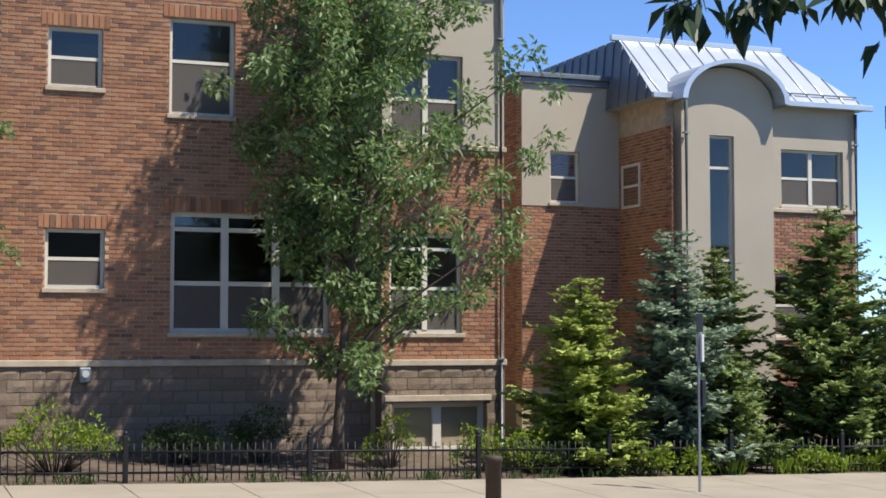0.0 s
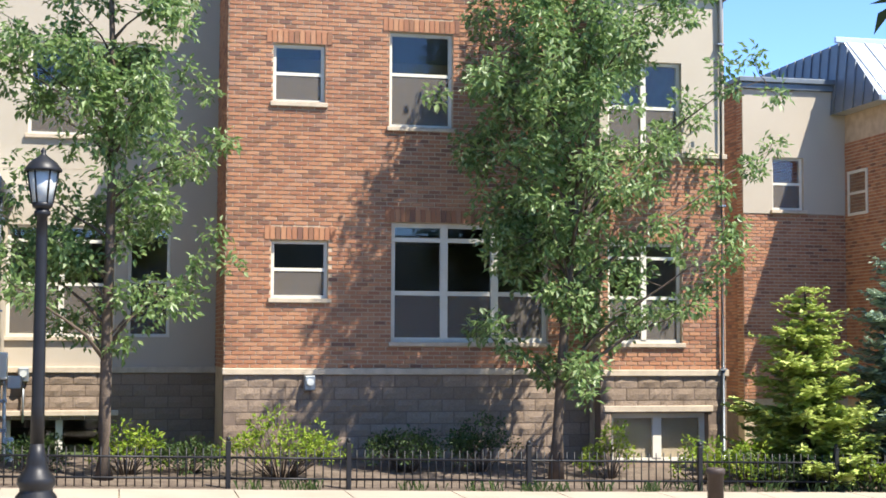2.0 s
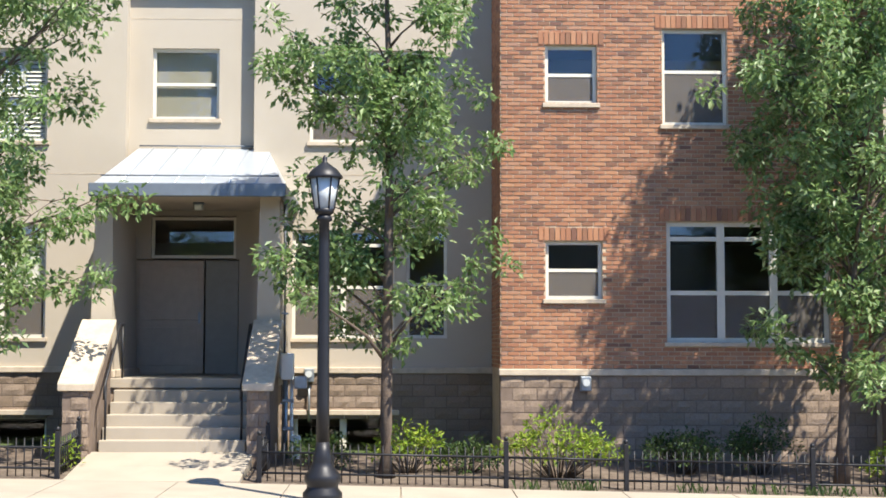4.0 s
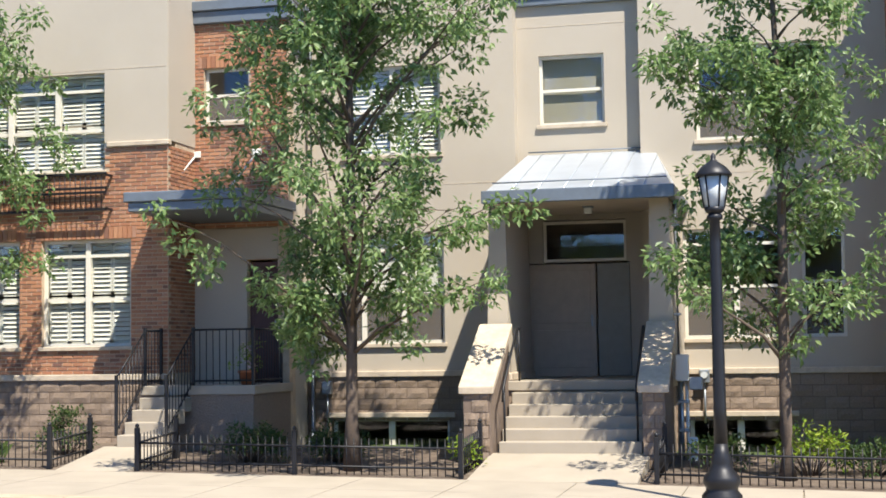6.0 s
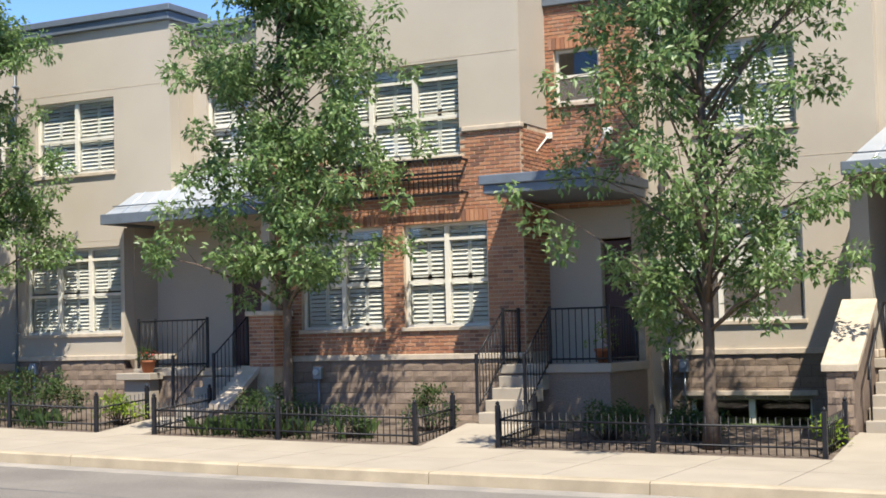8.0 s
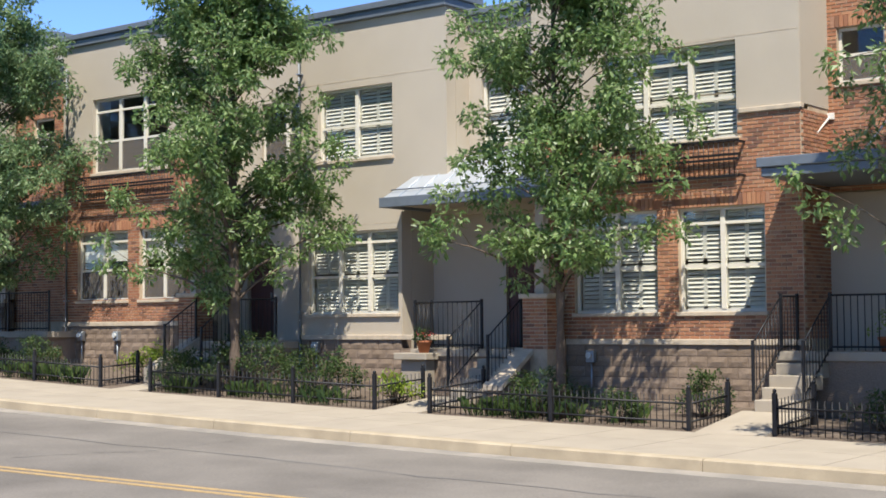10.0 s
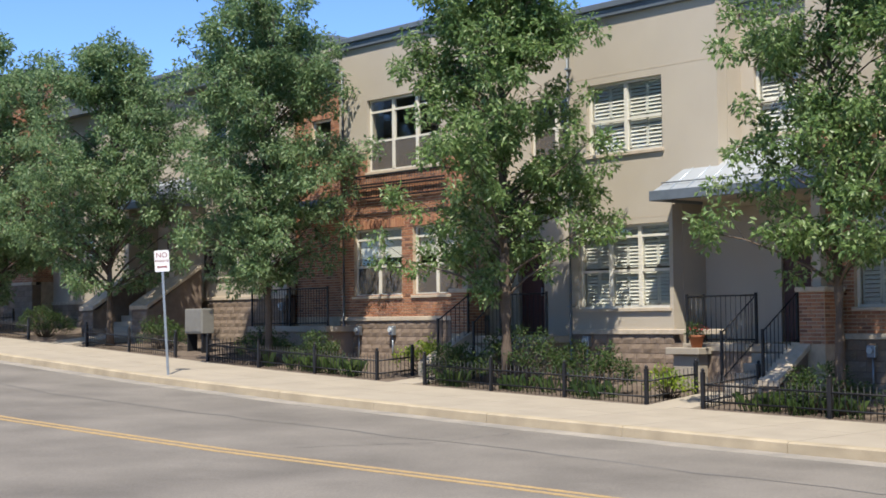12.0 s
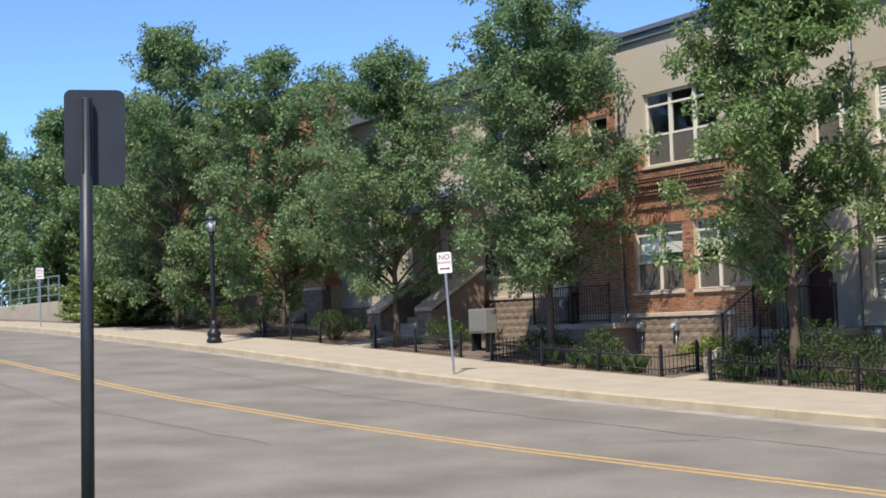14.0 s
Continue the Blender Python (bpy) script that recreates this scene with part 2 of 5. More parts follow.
def strip(name, y0, y1, z0, z1, mat, xs, kind="structure", thick=0.25, label="", wave=None):
    """A band along the street between two lines, with its heights above the grade."""
    v, f = [], []
    rows = [(y0, z0), (y1, z1), (y1, z1 - thick), (y0, z0 - thick)]
    for x in xs:
        o = wave(x) if wave else 0.0
        v += [(x, y + o, grade(x) + z) for y, z in rows]
    for i in range(len(xs) - 1):
        for k in range(4):
            a, b = 4 * i + k, 4 * i + (k + 1) % 4
            f.append((a, a + 4, b + 4, b))
    f += [(0, 1, 2, 3), tuple(4 * (len(xs) - 1) + k for k in (3, 2, 1, 0))]
    me = bpy.data.meshes.new(name)
    me.from_pydata(v, [], f)
    me.materials.append(mat)
    bm = bmesh.new()
    bm.from_mesh(me)
    bmesh.ops.recalc_face_normals(bm, faces=bm.faces)
    bm.to_mesh(me)
    bm.free()
    return tagged(new(name, me), label, kind=kind)


def cells(x0, x1, z0, z1, holes):
    """The rectangles of a wall round its openings (x0, x1, z0, z1)."""
    xs = sorted({x0, x1, *[min(max(v, x0), x1) for h in holes for v in h[:2]]})
    zs = sorted({z0, z1, *[min(max(v, z0), z1) for h in holes for v in h[2:4]]})
    out = []
    for a, b in zip(xs, xs[1:]):
        run = None
        for c, d in zip(zs, zs[1:]):
            solid = not any(h[0] < (a + b) / 2 < h[1] and h[2] < (c + d) / 2 < h[3] for h in holes)
            if solid and run and abs(run[3] - c) < 1e-6:
                run[3] = d
            elif solid:
                run = [a, b, c, d]
                out.append(run)
            if not solid:
                run = None
    return out


WALLS = {}


def wall(name, x0, x1, y, z0, z1, mat, holes=(), thick=0.32, label=""):
    bm = bmesh.new()
    for a, b, c, d in cells(x0, x1, z0, z1, holes):
        box(bm, a, b, y, y + thick, c, d)
    ob = part(name, bm, mat, None, label or "%s wall of the row of townhouses" % mat.name, "structure")
    WALLS[name] = ob
    return ob


def side_wall(name, x, y0, y1, z0, z1, mat, thick=0.3):
    """A return running back from the street; x is its outer face, thick its signed depth."""
    return part(name, boxes((min(x, x + thick), max(x, x + thick), y0, y1, z0, z1)), mat, None, "%s return wall" % mat.name, "structure")


COURSE, LENGTH, JOINT = 0.0715, 0.205, 0.012


def masonry(parent, x0, x1, y, z0, z1, mat, holes=(), course=COURSE, length=LENGTH, name="brick", singles=0, proud=0.012, rough=0.0, axis="x", seed=1):
    """Courses of bricks or blocks set proud of a wall: singles of them as objects, the rest joined."""
    rng = random.Random(seed)
    verts, faces, done = [], [], 0
    rows = int(round((z1 - z0) / course))
    shared = {}
    for r in range(rows):
        za, zb = z0 + r * course + JOINT / 2, min(z0 + (r + 1) * course, z1) - JOINT / 2
        spans = [(x0, x1)]
        for h in holes:
            if h[2] < (za + zb) / 2 < h[3]:
                spans = [q for s in spans for q in ((s[0], min(s[1], h[0])), (max(s[0], h[1]), s[1])) if q[1] - q[0] > 0.03]
        for s0, s1 in spans:
            x = math.floor(s0 / length) * length + (length / 2 if r % 2 else 0)
            while x < s1:
                a, b = max(x, s0) + JOINT / 2, min(x + length, s1) - JOINT / 2
                x += length
                if b - a < 0.02:
                    continue
                d = proud + rng.uniform(-0.003, 0.003)
                whole = abs(b - a - (length - JOINT)) < 1e-4
                if done < singles and whole:
                    if not shared:
                        e, w, h_, f_ = 0.004, length - JOINT, zb - za, proud
                        me = bpy.data.meshes.new(name)
                        me.from_pydata([(0, 0.01, 0), (w, 0.01, 0), (w, 0.01, h_), (0, 0.01, h_), (e, -f_, e), (w - e, -f_, e), (w - e, -f_, h_ - e), (e, -f_, h_ - e)], [],
                                       [(4, 5, 6, 7), (0, 1, 5, 4), (1, 2, 6, 5), (2, 3, 7, 6), (3, 0, 4, 7)])
                        me.materials.append(mat)
                        shared["mesh"] = me
                    ob = new(name, shared["mesh"])
                    ob.location, ob.parent = (a, y, za), parent
                    done += 1
                    continue
                e = 0.004
                i = len(verts)
                back = [(a, 0.01, za), (b, 0.01, za), (b, 0.01, zb), (a, 0.01, zb)]
                if rough:
                    nx = 4
                    pts = list(back)
                    grid = []
                    for kz in range(3):
                        for kx in range(nx + 1):
                            edge = kz in (0, 2) or kx in (0, nx)
                            grid.append((a + e + (b - a - 2 * e) * kx / nx, -d * 0.5 - (0 if edge else rng.uniform(0.2, 1.0) * rough), za + e + (zb - za - 2 * e) * kz / 2))
                    pts += grid
                    fc = [(i + 4 + kz * (nx + 1) + kx, i + 5 + kz * (nx + 1) + kx, i + 5 + (kz + 1) * (nx + 1) + kx, i + 4 + (kz + 1) * (nx + 1) + kx) for kz in range(2) for kx in range(nx)]
                    c0, c1, c2, c3 = i + 4, i + 4 + nx, i + 4 + 3 * (nx + 1) - 1, i + 4 + 2 * (nx + 1)
                    fc += [(i, i + 1, c1, c0), (i + 2, i + 3, c3, c2), (i + 1, i + 2, c2, c1), (i + 3, i, c0, c3)]
                    faces += fc
                else:
                    pts = back + [(a + e, -d, za + e), (b - e, -d, za + e), (b - e, -d, zb - e), (a + e, -d, zb - e)]
                    faces += [(i + 4, i + 5, i + 6, i + 7), (i, i + 1, i + 5, i + 4), (i + 1, i + 2, i + 6, i + 5), (i + 2, i + 3, i + 7, i + 6), (i + 3, i, i + 4, i + 7)]
                if axis == "x":
                    verts += [(p, y + q, z) for p, q, z in pts]
                elif axis == "+":                    # a face that looks to +x: p runs along y
                    verts += [(y - q, p, z) for p, q, z in pts]
                else:
                    verts += [(y + q, -p, z) for p, q, z in pts]
    return raw(name + "_facing", verts, faces, mat, parent, kind="stuff")


COUNT = {"window": 0, "door": 0}


def window(x0, x1, z0, z1, y, cols=1, rails=(0.5,), shutters=False, label="", sill=True, deep=0.09, soldier=False, bar=0.055, blind=0.0, screen=True, cloth=SHUTTER):
    """A window in its opening: frame with mullions, a sill, each pane, and shutters inside where there are any."""
    COUNT["window"] += 1
    w = thing("window_%d" % COUNT["window"], label or "cream-framed double-hung window in the facade", "window", ((x0 + x1) / 2, y, z0), kind="structure")
    o = Matrix.Translation((-(x0 + x1) / 2, -y, -z0))
    f = y + deep
    e = bar
    bm = boxes((x0, x1, f, f + 0.07, z0, z0 + e), (x0, x1, f, f + 0.07, z1 - e, z1), (x0, x0 + e, f, f + 0.07, z0 + e, z1 - e), (x1 - e, x1, f, f + 0.07, z0 + e, z1 - e))
    step = (x1 - x0 - e) / cols
    for i in range(1, cols):
        c = x0 + e / 2 + i * step
        box(bm, c - e * 0.85, c + e * 0.85, f - 0.012, f + 0.07, z0 + e, z1 - e)
    zs = [z0 + e] + [z0 + (z1 - z0) * r for r in rails] + [z1 - e]
    for i in range(cols):
        a = x0 + e / 2 + i * step + e / 2 + (0.02 if i else 0)
        b = x0 + e / 2 + (i + 1) * step - e / 2 - (0.02 if i < cols - 1 else 0)
        for z in zs[1:-1]:
            box(bm, a, b, f + 0.008, f + 0.06, z - e * 0.5, z + e * 0.5)
    bm.transform(o)
    part("window_frame", bm, TRIM, w)
    for i in range(cols):
        a, b = x0 + e / 2 + i * step + e / 2, x0 + e / 2 + (i + 1) * step - e / 2
        for c, d in zip(zs, zs[1:]):
            pb = boxes((a, b, f + 0.032, f + 0.038, c, d))
            pb.transform(o)
            pn = part("pane", pb, GLASS, w)
            pn.visible_shadow = False
        if screen and not shutters and len(zs) > 2:
            sb = boxes((a, b, f + 0.018, f + 0.021, zs[0], zs[1]))
            sb.transform(o)
            part("insect_screen", sb, SCREEN, w, "grey insect screen over the lower sash")
        if shutters:
            sb = bmesh.new()
            lo = z0 + e
            for c, d in ((lo, z0 + (z1 - z0) * 0.47), (z0 + (z1 - z0) * 0.49, z1 - e)):
                for q0, q1 in ((a, (a + b) / 2 - 0.004), ((a + b) / 2 + 0.004, b)):
                    box(sb, q0, q0 + 0.04, f + 0.10, f + 0.13, c, d)
                    box(sb, q1 - 0.04, q1, f + 0.10, f + 0.13, c, d)
                    box(sb, q0, q1, f + 0.10, f + 0.13, c, c + 0.05)
                    box(sb, q0, q1, f + 0.10, f + 0.13, d - 0.05, d)
                    n = max(2, int((d - c - 0.1) / 0.075))
                    for k in range(n):
                        zc = c + 0.05 + (d - c - 0.1) * (k + 0.5) / n
                        vs = [sb.verts.new(p) for p in ((q0 + 0.04, f + 0.085, zc - 0.037), (q1 - 0.04, f + 0.085, zc - 0.037), (q1 - 0.04, f + 0.125, zc + 0.033), (q0 + 0.04, f + 0.125, zc + 0.033))]
                        sb.faces.new(vs)
            sb.transform(o)
            part("shutter", sb, SHUTTER, w, "white louvred shutter behind the glass")
        elif blind:
            bb = boxes((a, b, f + 0.10, f + 0.105, z1 - e - (z1 - z0) * blind, z1 - e))
            bb.transform(o)
            part("blind", bb, cloth, w, "drawn blind behind the glass")
    if sill:
        sb = boxes((x0 - 0.05, x1 + 0.05, y - 0.06, y + deep, z0 - 0.075, z0), bevel=0.008)
        sb.transform(o)
        part("window_sill", sb, LIME, w)
    if soldier:
        sb = bmesh.new()
        n = int((x1 - x0 + 0.24) / 0.087)
        for k in range(n):
            c = x0 - 0.12 + (x1 - x0 + 0.24) * k / n
            box(sb, c + 0.005, c + 0.082, y - 0.022, y + 0.01, z1 + 0.012, z1 + 0.222)
        sb.transform(o)
        part("soldier_course", sb, BRICK, w, "upright brick lintel")
    return w


# ---- ground, road, pavement ----
XS = [-120 + 3.0 * i for i in range(68)]
gx = sorted({-420, -300, -200, 300, 420, *XS, 90, 120, 200})
gy = [-420, -150, -40, 1.5, 2.78, 2.84, 19.9, 21.0, 24.0, 60, 150, 420]


def ground_height(x, y):
    if y <= 2.8:
        return grade(x) * 0.55 + 0.15
    return grade(x) - 0.5 if y < 20 else grade(x) - 0.12 + 0.06 * max(0.0, min(y, 24.2) - 20.7)


gv = [(x, y, ground_height(x, y)) for x in gx for y in gy]
ny = len(gy)
raw("ground", gv, [(i * ny + j, (i + 1) * ny + j, (i + 1) * ny + j + 1, i * ny + j + 1) for i in range(len(gx) - 1) for j in range(ny - 1)], LAWN, kind="structure", label="grass ground reaching to the horizon")
strip("road", 3.0, 17.42, -0.24, -0.20, ASPHALT, XS, label="worn grey asphalt street climbing to the left")


def lane(x):
    """How the centre line wanders across the carriageway."""
    return float(np.interp(x, [-60, -38, -32, -19, -12, 10], [-1.3, -1.2, -1.15, -0.55, 0.0, 0.3]))


for k in (0, 1):
    strip("road_line", 11.88 + 0.24 * k, 12.0 + 0.24 * k, -0.209, -0.209, YELLOW, XS[8:], "structure", 0.02, "faded double yellow centre line on the street", lane)
strip("curb_near", 2.82, 3.02, 0.0, -0.02, KERB, XS, label="concrete curb at the near side of the street")


def crack(points, width, seed):
    """A sealed crack wandering over the asphalt."""
    rng = np.random.default_rng(seed)
    line = []
    for (xa, ya), (xb, yb) in zip(points, points[1:]):
        for k in range(14):
            u = k / 14
            line.append((xa + (xb - xa) * u + rng.normal(0, 0.04), ya + (yb - ya) * u + rng.normal(0, 0.05)))
    v, f = [], []
    for k, (x, y) in enumerate(line):
        w = width * rng.uniform(0.5, 1.3)
        z = grade(x) - 0.24 + 0.04 * (y - 3.0) / 14.42 + 0.004
        v += [(x, y - w, z), (x, y + w, z)]
        if k:
            f.append((2 * k - 2, 2 * k - 1, 2 * k + 1, 2 * k))
    tagged(raw("road_crack", v, f, PATCH), "dark sealed crack in the grey asphalt", "road crack", "road cracks", "structure")


crack([(-60, 8.6), (-44, 9.0), (-30, 8.7), (-20, 9.2)], 0.035, 1)
crack([(-40, 14.6), (-28, 14.3), (-15, 14.9), (-6, 14.6)], 0.03, 2)
crack([(-26, 10.2), (-25.4, 13.0), (-25.9, 16.9)], 0.03, 3)
crack([(-17.5, 12.6), (-16.8, 14.6), (-17.1, 16.9)], 0.025, 4)
crack([(-36, 9.4), (-36.6, 12.8), (-35.8, 16.9)], 0.03, 5)
strip("planting_bed", 20.7, 24.4, -0.01, 0.20, MULCH, XS, label="bed of brown bark mulch before the townhouses")

# ---- the row of townhouses: walls ----
BASE = -1.6


def front(tag, x0, x1, y, bottom, top, mat, holes, belt, singles=0, seed=1, brick_top=None, upper=STUCCO):
    """A bay of the facade: block base, limestone belt, then brick or stucco, with its openings."""
    base = wall("wall_%s_base" % tag, x0, x1, y - 0.02, BASE + bottom, belt - 0.11, BASE_MORTAR, [h for h in holes if h[2] < belt - 0.2], label="brown split-face block base of a townhouse")
    masonry(base, x0, x1, y - 0.02, belt - 0.11 - 0.203 * 9, belt - 0.11, BLOCK, [h for h in holes if h[2] < belt - 0.2], 0.203, 0.405, "block", 0, 0.012, 0.022, seed=seed)
    part("belt_course", boxes((x0 - 0.03, x1 + 0.03, y - 0.075, y + 0.1, belt - 0.11, belt), bevel=0.012), LIME, base)
    hs = [h for h in holes if h[3] > belt]
    if mat is BRICK:
        t = brick_top or top
        w = wall("wall_%s_brick" % tag, x0, x1, y, belt, t, MORTAR, [h for h in hs if h[2] < t], label="red brick facade wall of a townhouse")
        masonry(w, x0, x1, y, belt, t, BRICK, [(a, b, c, d + 0.22) for a, b, c, d in hs if c < t], singles=singles, seed=seed)
        if brick_top:
            cut = [h for h in hs if h[2] < t + 0.1 < h[3]]
            for a, b in zip([x0 - 0.03] + [h[1] + 0.06 for h in cut], [h[0] - 0.06 for h in cut] + [x1 + 0.03]):
                part("belt_course", boxes((a, b, y - 0.07, y + 0.1, t, t + 0.09), bevel=0.012), LIME, w)
            wall("wall_%s_upper" % tag, x0, x1, y - 0.015, t + 0.09, top, upper, [h for h in hs if h[3] > t])
    else:
        wall("wall_%s_stucco" % tag, x0, x1, y, belt, top, mat, hs, label="sand-coloured stucco facade wall of a townhouse")
    return base


def parapet(tag, x0, x1, y, z, h=0.32, back=1.2):
    part("parapet_%s" % tag, boxes((x0 - 0.06, x1 + 0.06, y - 0.10, y + back, z, z + h * 0.55), (x0 - 0.12, x1 + 0.12, y - 0.16, y + back, z + h * 0.55, z + h), bevel=0.015), SLATE, None, "grey metal parapet cap along the flat roof", "structure")


def joint(x0, x1, y, z):
    part("stucco_joint", boxes((x0, x1, y - 0.004, y + 0.01, z, z + 0.012)), LIME, None, "thin control joint in the stucco", "structure")


# brick house A
HA = [(2.38, 3.24, 5.63, 6.61), (4.34, 5.43, 5.28, 6.90), (4.39, 7.11, 1.66, 3.66), (2.38, 3.32, 2.37, 3.33)]
HA2 = [(7.997, 9.323, 4.896, 6.466), (7.997, 9.313, 1.659, 3.355), (8.045, 9.772, -0.37, 0.479)]
front("a", 1.63, 7.85, 24.2, 0, 8.6, BRICK, HA, 1.22, 240, 3)
front("a_bay", 7.85, 10.103, 23.6, 0, 7.6, BRICK, HA2, 1.21, 0, 4, brick_top=4.82)
parapet("a", 1.63, 7.85, 24.2, 8.6)
parapet("a_bay", 7.85, 10.103, 23.6, 7.6)
sa = side_wall("wall_a_left", 1.63, 24.53, 34, BASE, 8.6, MORTAR)
masonry(sa, -26.4, -24.2, 1.63, 1.22, 8.6, BRICK, axis="-", seed=5)
side_wall("wall_a_bay_left", 7.85, 23.95, 24.2, BASE, 7.6, MORTAR, 0.2)
ar = side_wall("wall_a_right", 10.103, 23.95, 34, BASE, 7.6, MORTAR, -0.3)
window(*HA[0], 24.2, soldier=True, label="small cream double-hung window in red brick")
window(*HA[1], 24.2, rails=(0.56,), soldier=True, label="tall cream double-hung window in red brick")
window(*HA[2], 24.2, 3, (0.41, 0.86), soldier=True, label="wide three-light window in shaded red brick", bar=0.075)
window(*HA[3], 24.2, soldier=True, label="small cream double-hung window in red brick")
window(*HA2[0], 23.6, 2, label="paired cream window in the stucco bay")
window(*HA2[1], 23.6, 2, (0.45, 0.85), label="paired cream window in the brick bay", soldier=True)
# the tan blind is added to imitate the glass's brown, reflective look
window(*HA2[2], 23.6, 2, (), label="brown basement window in the block base with an added tan backing", sill=False, deep=0.16, bar=0.09, blind=0.95, cloth=DOOR)
part("lintel", boxes((7.899, 9.85, 23.55, 23.7, 0.498, 0.605), bevel=0.01), LIME, None, "limestone lintel over a basement window", "structure")

# stucco house B with the covered porch
HBR = [(-1.67, 0.546, 5.265, 6.945), (-1.964, -0.131, 1.731, 3.673), (0.088, 0.818, 1.731, 3.673), (-1.922, -0.158, -0.406, 0.354)]
HBL = [(-8.27, -6.381, 5.255, 6.945), (-8.716, -6.349, 1.731, 3.76), (-8.554, -6.283, -0.406, 0.354)]
HBM = [(-4.557, -3.343, 5.716, 7.017), (-5.1, -2.3, 1.05, 4.25)]
front("b_right", -2.673, 1.9, 26.4, 0, 9.309, STUCCO, HBR, 1.21, seed=6)
front("b_left", -9.01, -4.975, 26.4, 0, 9.309, STUCCO, HBL, 1.22, seed=7)
wall("wall_b_middle", -4.975, -2.673, 26.7, BASE, 7.955, STUCCO, HBM, label="recessed stucco wall over the porch")
parapet("b_right", -2.673, 1.9, 26.4, 9.309)
parapet("b_left", -9.01, -4.975, 26.4, 9.309)
parapet("b_middle", -4.975, -2.673, 26.7, 7.955)
window(*HBR[0], 26.4, 2, label="paired cream window in pale stucco")
window(*HBR[1], 26.4, 2, (0.47, 0.86), label="paired cream window with top lights in pale stucco")
window(*HBR[2], 26.4, 1, (0.5,), label="narrow dark window in pale stucco", sill=False)
window(*HBL[0], 26.4, 2, label="paired cream window in pale stucco", shutters=True)
window(*HBL[1], 26.4, 3, (0.47, 0.86), label="three-light cream window in pale stucco", blind=0.55)
window(*HBM[0], 26.7, 1, label="cream double-hung window with a drawn grey blind over the porch roof", blind=0.97, screen=False, cloth=PANEL)
for h in (HBR[3], HBL[2]):
    window(*h, 26.4, 2, (), label="dark basement window in the block base", sill=False, deep=0.14, bar=0.07)
    part("lintel", boxes((h[0] - 0.12, h[1] + 0.12, 26.32, 26.45, h[3] + 0.005, h[3] + 0.1), bevel=0.01), LIME, None, "limestone lintel over a basement window", "structure")
joint(-4.96, -2.76, 26.7, 7.557)
joint(-8.98, -5.0, 26.4, 4.662)
joint(-2.18, 1.6, 26.4, 4.662)

# brick and stucco house C
HC = [(-15.0, -12.09, 4.92, 6.70), (-15.62, -13.78, 1.75, 3.67), (-13.33, -11.58, 1.75, 3.67)]
HCR = [(-10.664, -9.772, 5.882, 6.9), (-9.814, -9.236, 1.02, 3.3)]
front("c", -16.58, -10.86, 24.2, 0, 8.7, BRICK, HC, 1.25, 0, 8, brick_top=5.33)
cr = wall("wall_c_recess", -11.44, -9.026, 25.4, BASE, 7.74, MORTAR, HCR, label="recessed red brick wall over an entry")
masonry(cr, -11.44, -9.026, 25.4, 3.9, 7.74, BRICK, [(a, b, c, d + 0.22) for a, b, c, d in HCR], seed=9)
part("entry_stucco", boxes((-11.44, -9.824, 25.36, 25.41, 1.02, 3.88), (-9.824, -9.226, 25.36, 25.41, 3.31, 3.88)), STUCCO, cr)
parapet("c", -16.58, -10.86, 24.2, 8.7)
parapet("c_recess", -11.44, -9.026, 25.4, 7.74, 0.42)
c_side = side_wall("wall_c_right", -10.86, 24.53, 34, BASE, 8.7, MORTAR, -0.3)
masonry(c_side, 24.2, 25.4, -10.86, 1.25, 5.33, BRICK, axis="+", seed=10)
part("return_stucco", boxes((-10.865, -10.845, 24.2, 25.4, 5.42, 8.7)), STUCCO, c_side)
side_wall("wall_b_far_left", -9.026, 25.73, 34, BASE, 9.3, STUCCO, -0.2)
window(*HC[0], 24.2, 3, (0.42, 0.83), True, "wide shuttered three-light window above an iron balcony rail")
window(*HC[1], 24.2, 2, (0.44, 0.85), True, "paired window with white shutters in red brick", soldier=True)
window(*HC[2], 24.2, 2, (0.44, 0.85), True, "paired window with white shutters in red brick", soldier=True)
window(*HCR[0], 25.4, 1, soldier=True, label="small cream window in the recessed brick wall")
joint(-16.5, -10.9, 24.185, 6.75)

# stucco house D with the metal entry canopy
HD = [(-22.41, -20.24, 5.21, 6.79), (-22.72, -20.10, 1.80, 3.62)]
HDR = [(-18.43, -17.335, 5.34, 6.776)]
front("d", -23.0, -18.76, 24.2, 0, 8.25, STUCCO, [HD[0], HD[1], (-20.0, -18.7, 1.05, 4.2)], 1.34, seed=11)
wall("wall_d_recess", -19.835, -16.942, 25.0, 3.9, 7.953, STUCCO, HDR, label="recessed stucco wall over an entry")
wall("wall_d_entry", -20.9, -16.6, 25.3, BASE, 4.2, STUCCO, [(-18.05, -17.3, 1.05, 3.35)], label="stucco wall at the back of an entry")
side_wall("wall_d_entry_left", -20.0, 24.53, 25.6, BASE, 4.2, STUCCO, -0.3)
side_wall("wall_d_right", -18.76, 24.53, 25.3, 4.2, 8.25, STUCCO, -0.3)
parapet("d", -23.0, -18.76, 24.2, 8.25)
parapet("d_recess", -18.7, -16.942, 25.0, 7.953)
window(*HD[0], 24.2, 2, (0.47,), True, "paired shuttered window in pale stucco")
window(*HD[1], 24.2, 3, (0.45, 0.86), True, "three-light shuttered window in pale stucco")
window(*HDR[0], 25.0, 1, (0.5,), True, "single shuttered window in pale stucco")
joint(-22.9, -18.8, 24.2, 6.95)
joint(-22.9, -20.1, 24.2, 3.75)
side_wall("wall_c_left", -16.58, 24.53, 25.6, BASE, 8.7, MORTAR, 0.3)

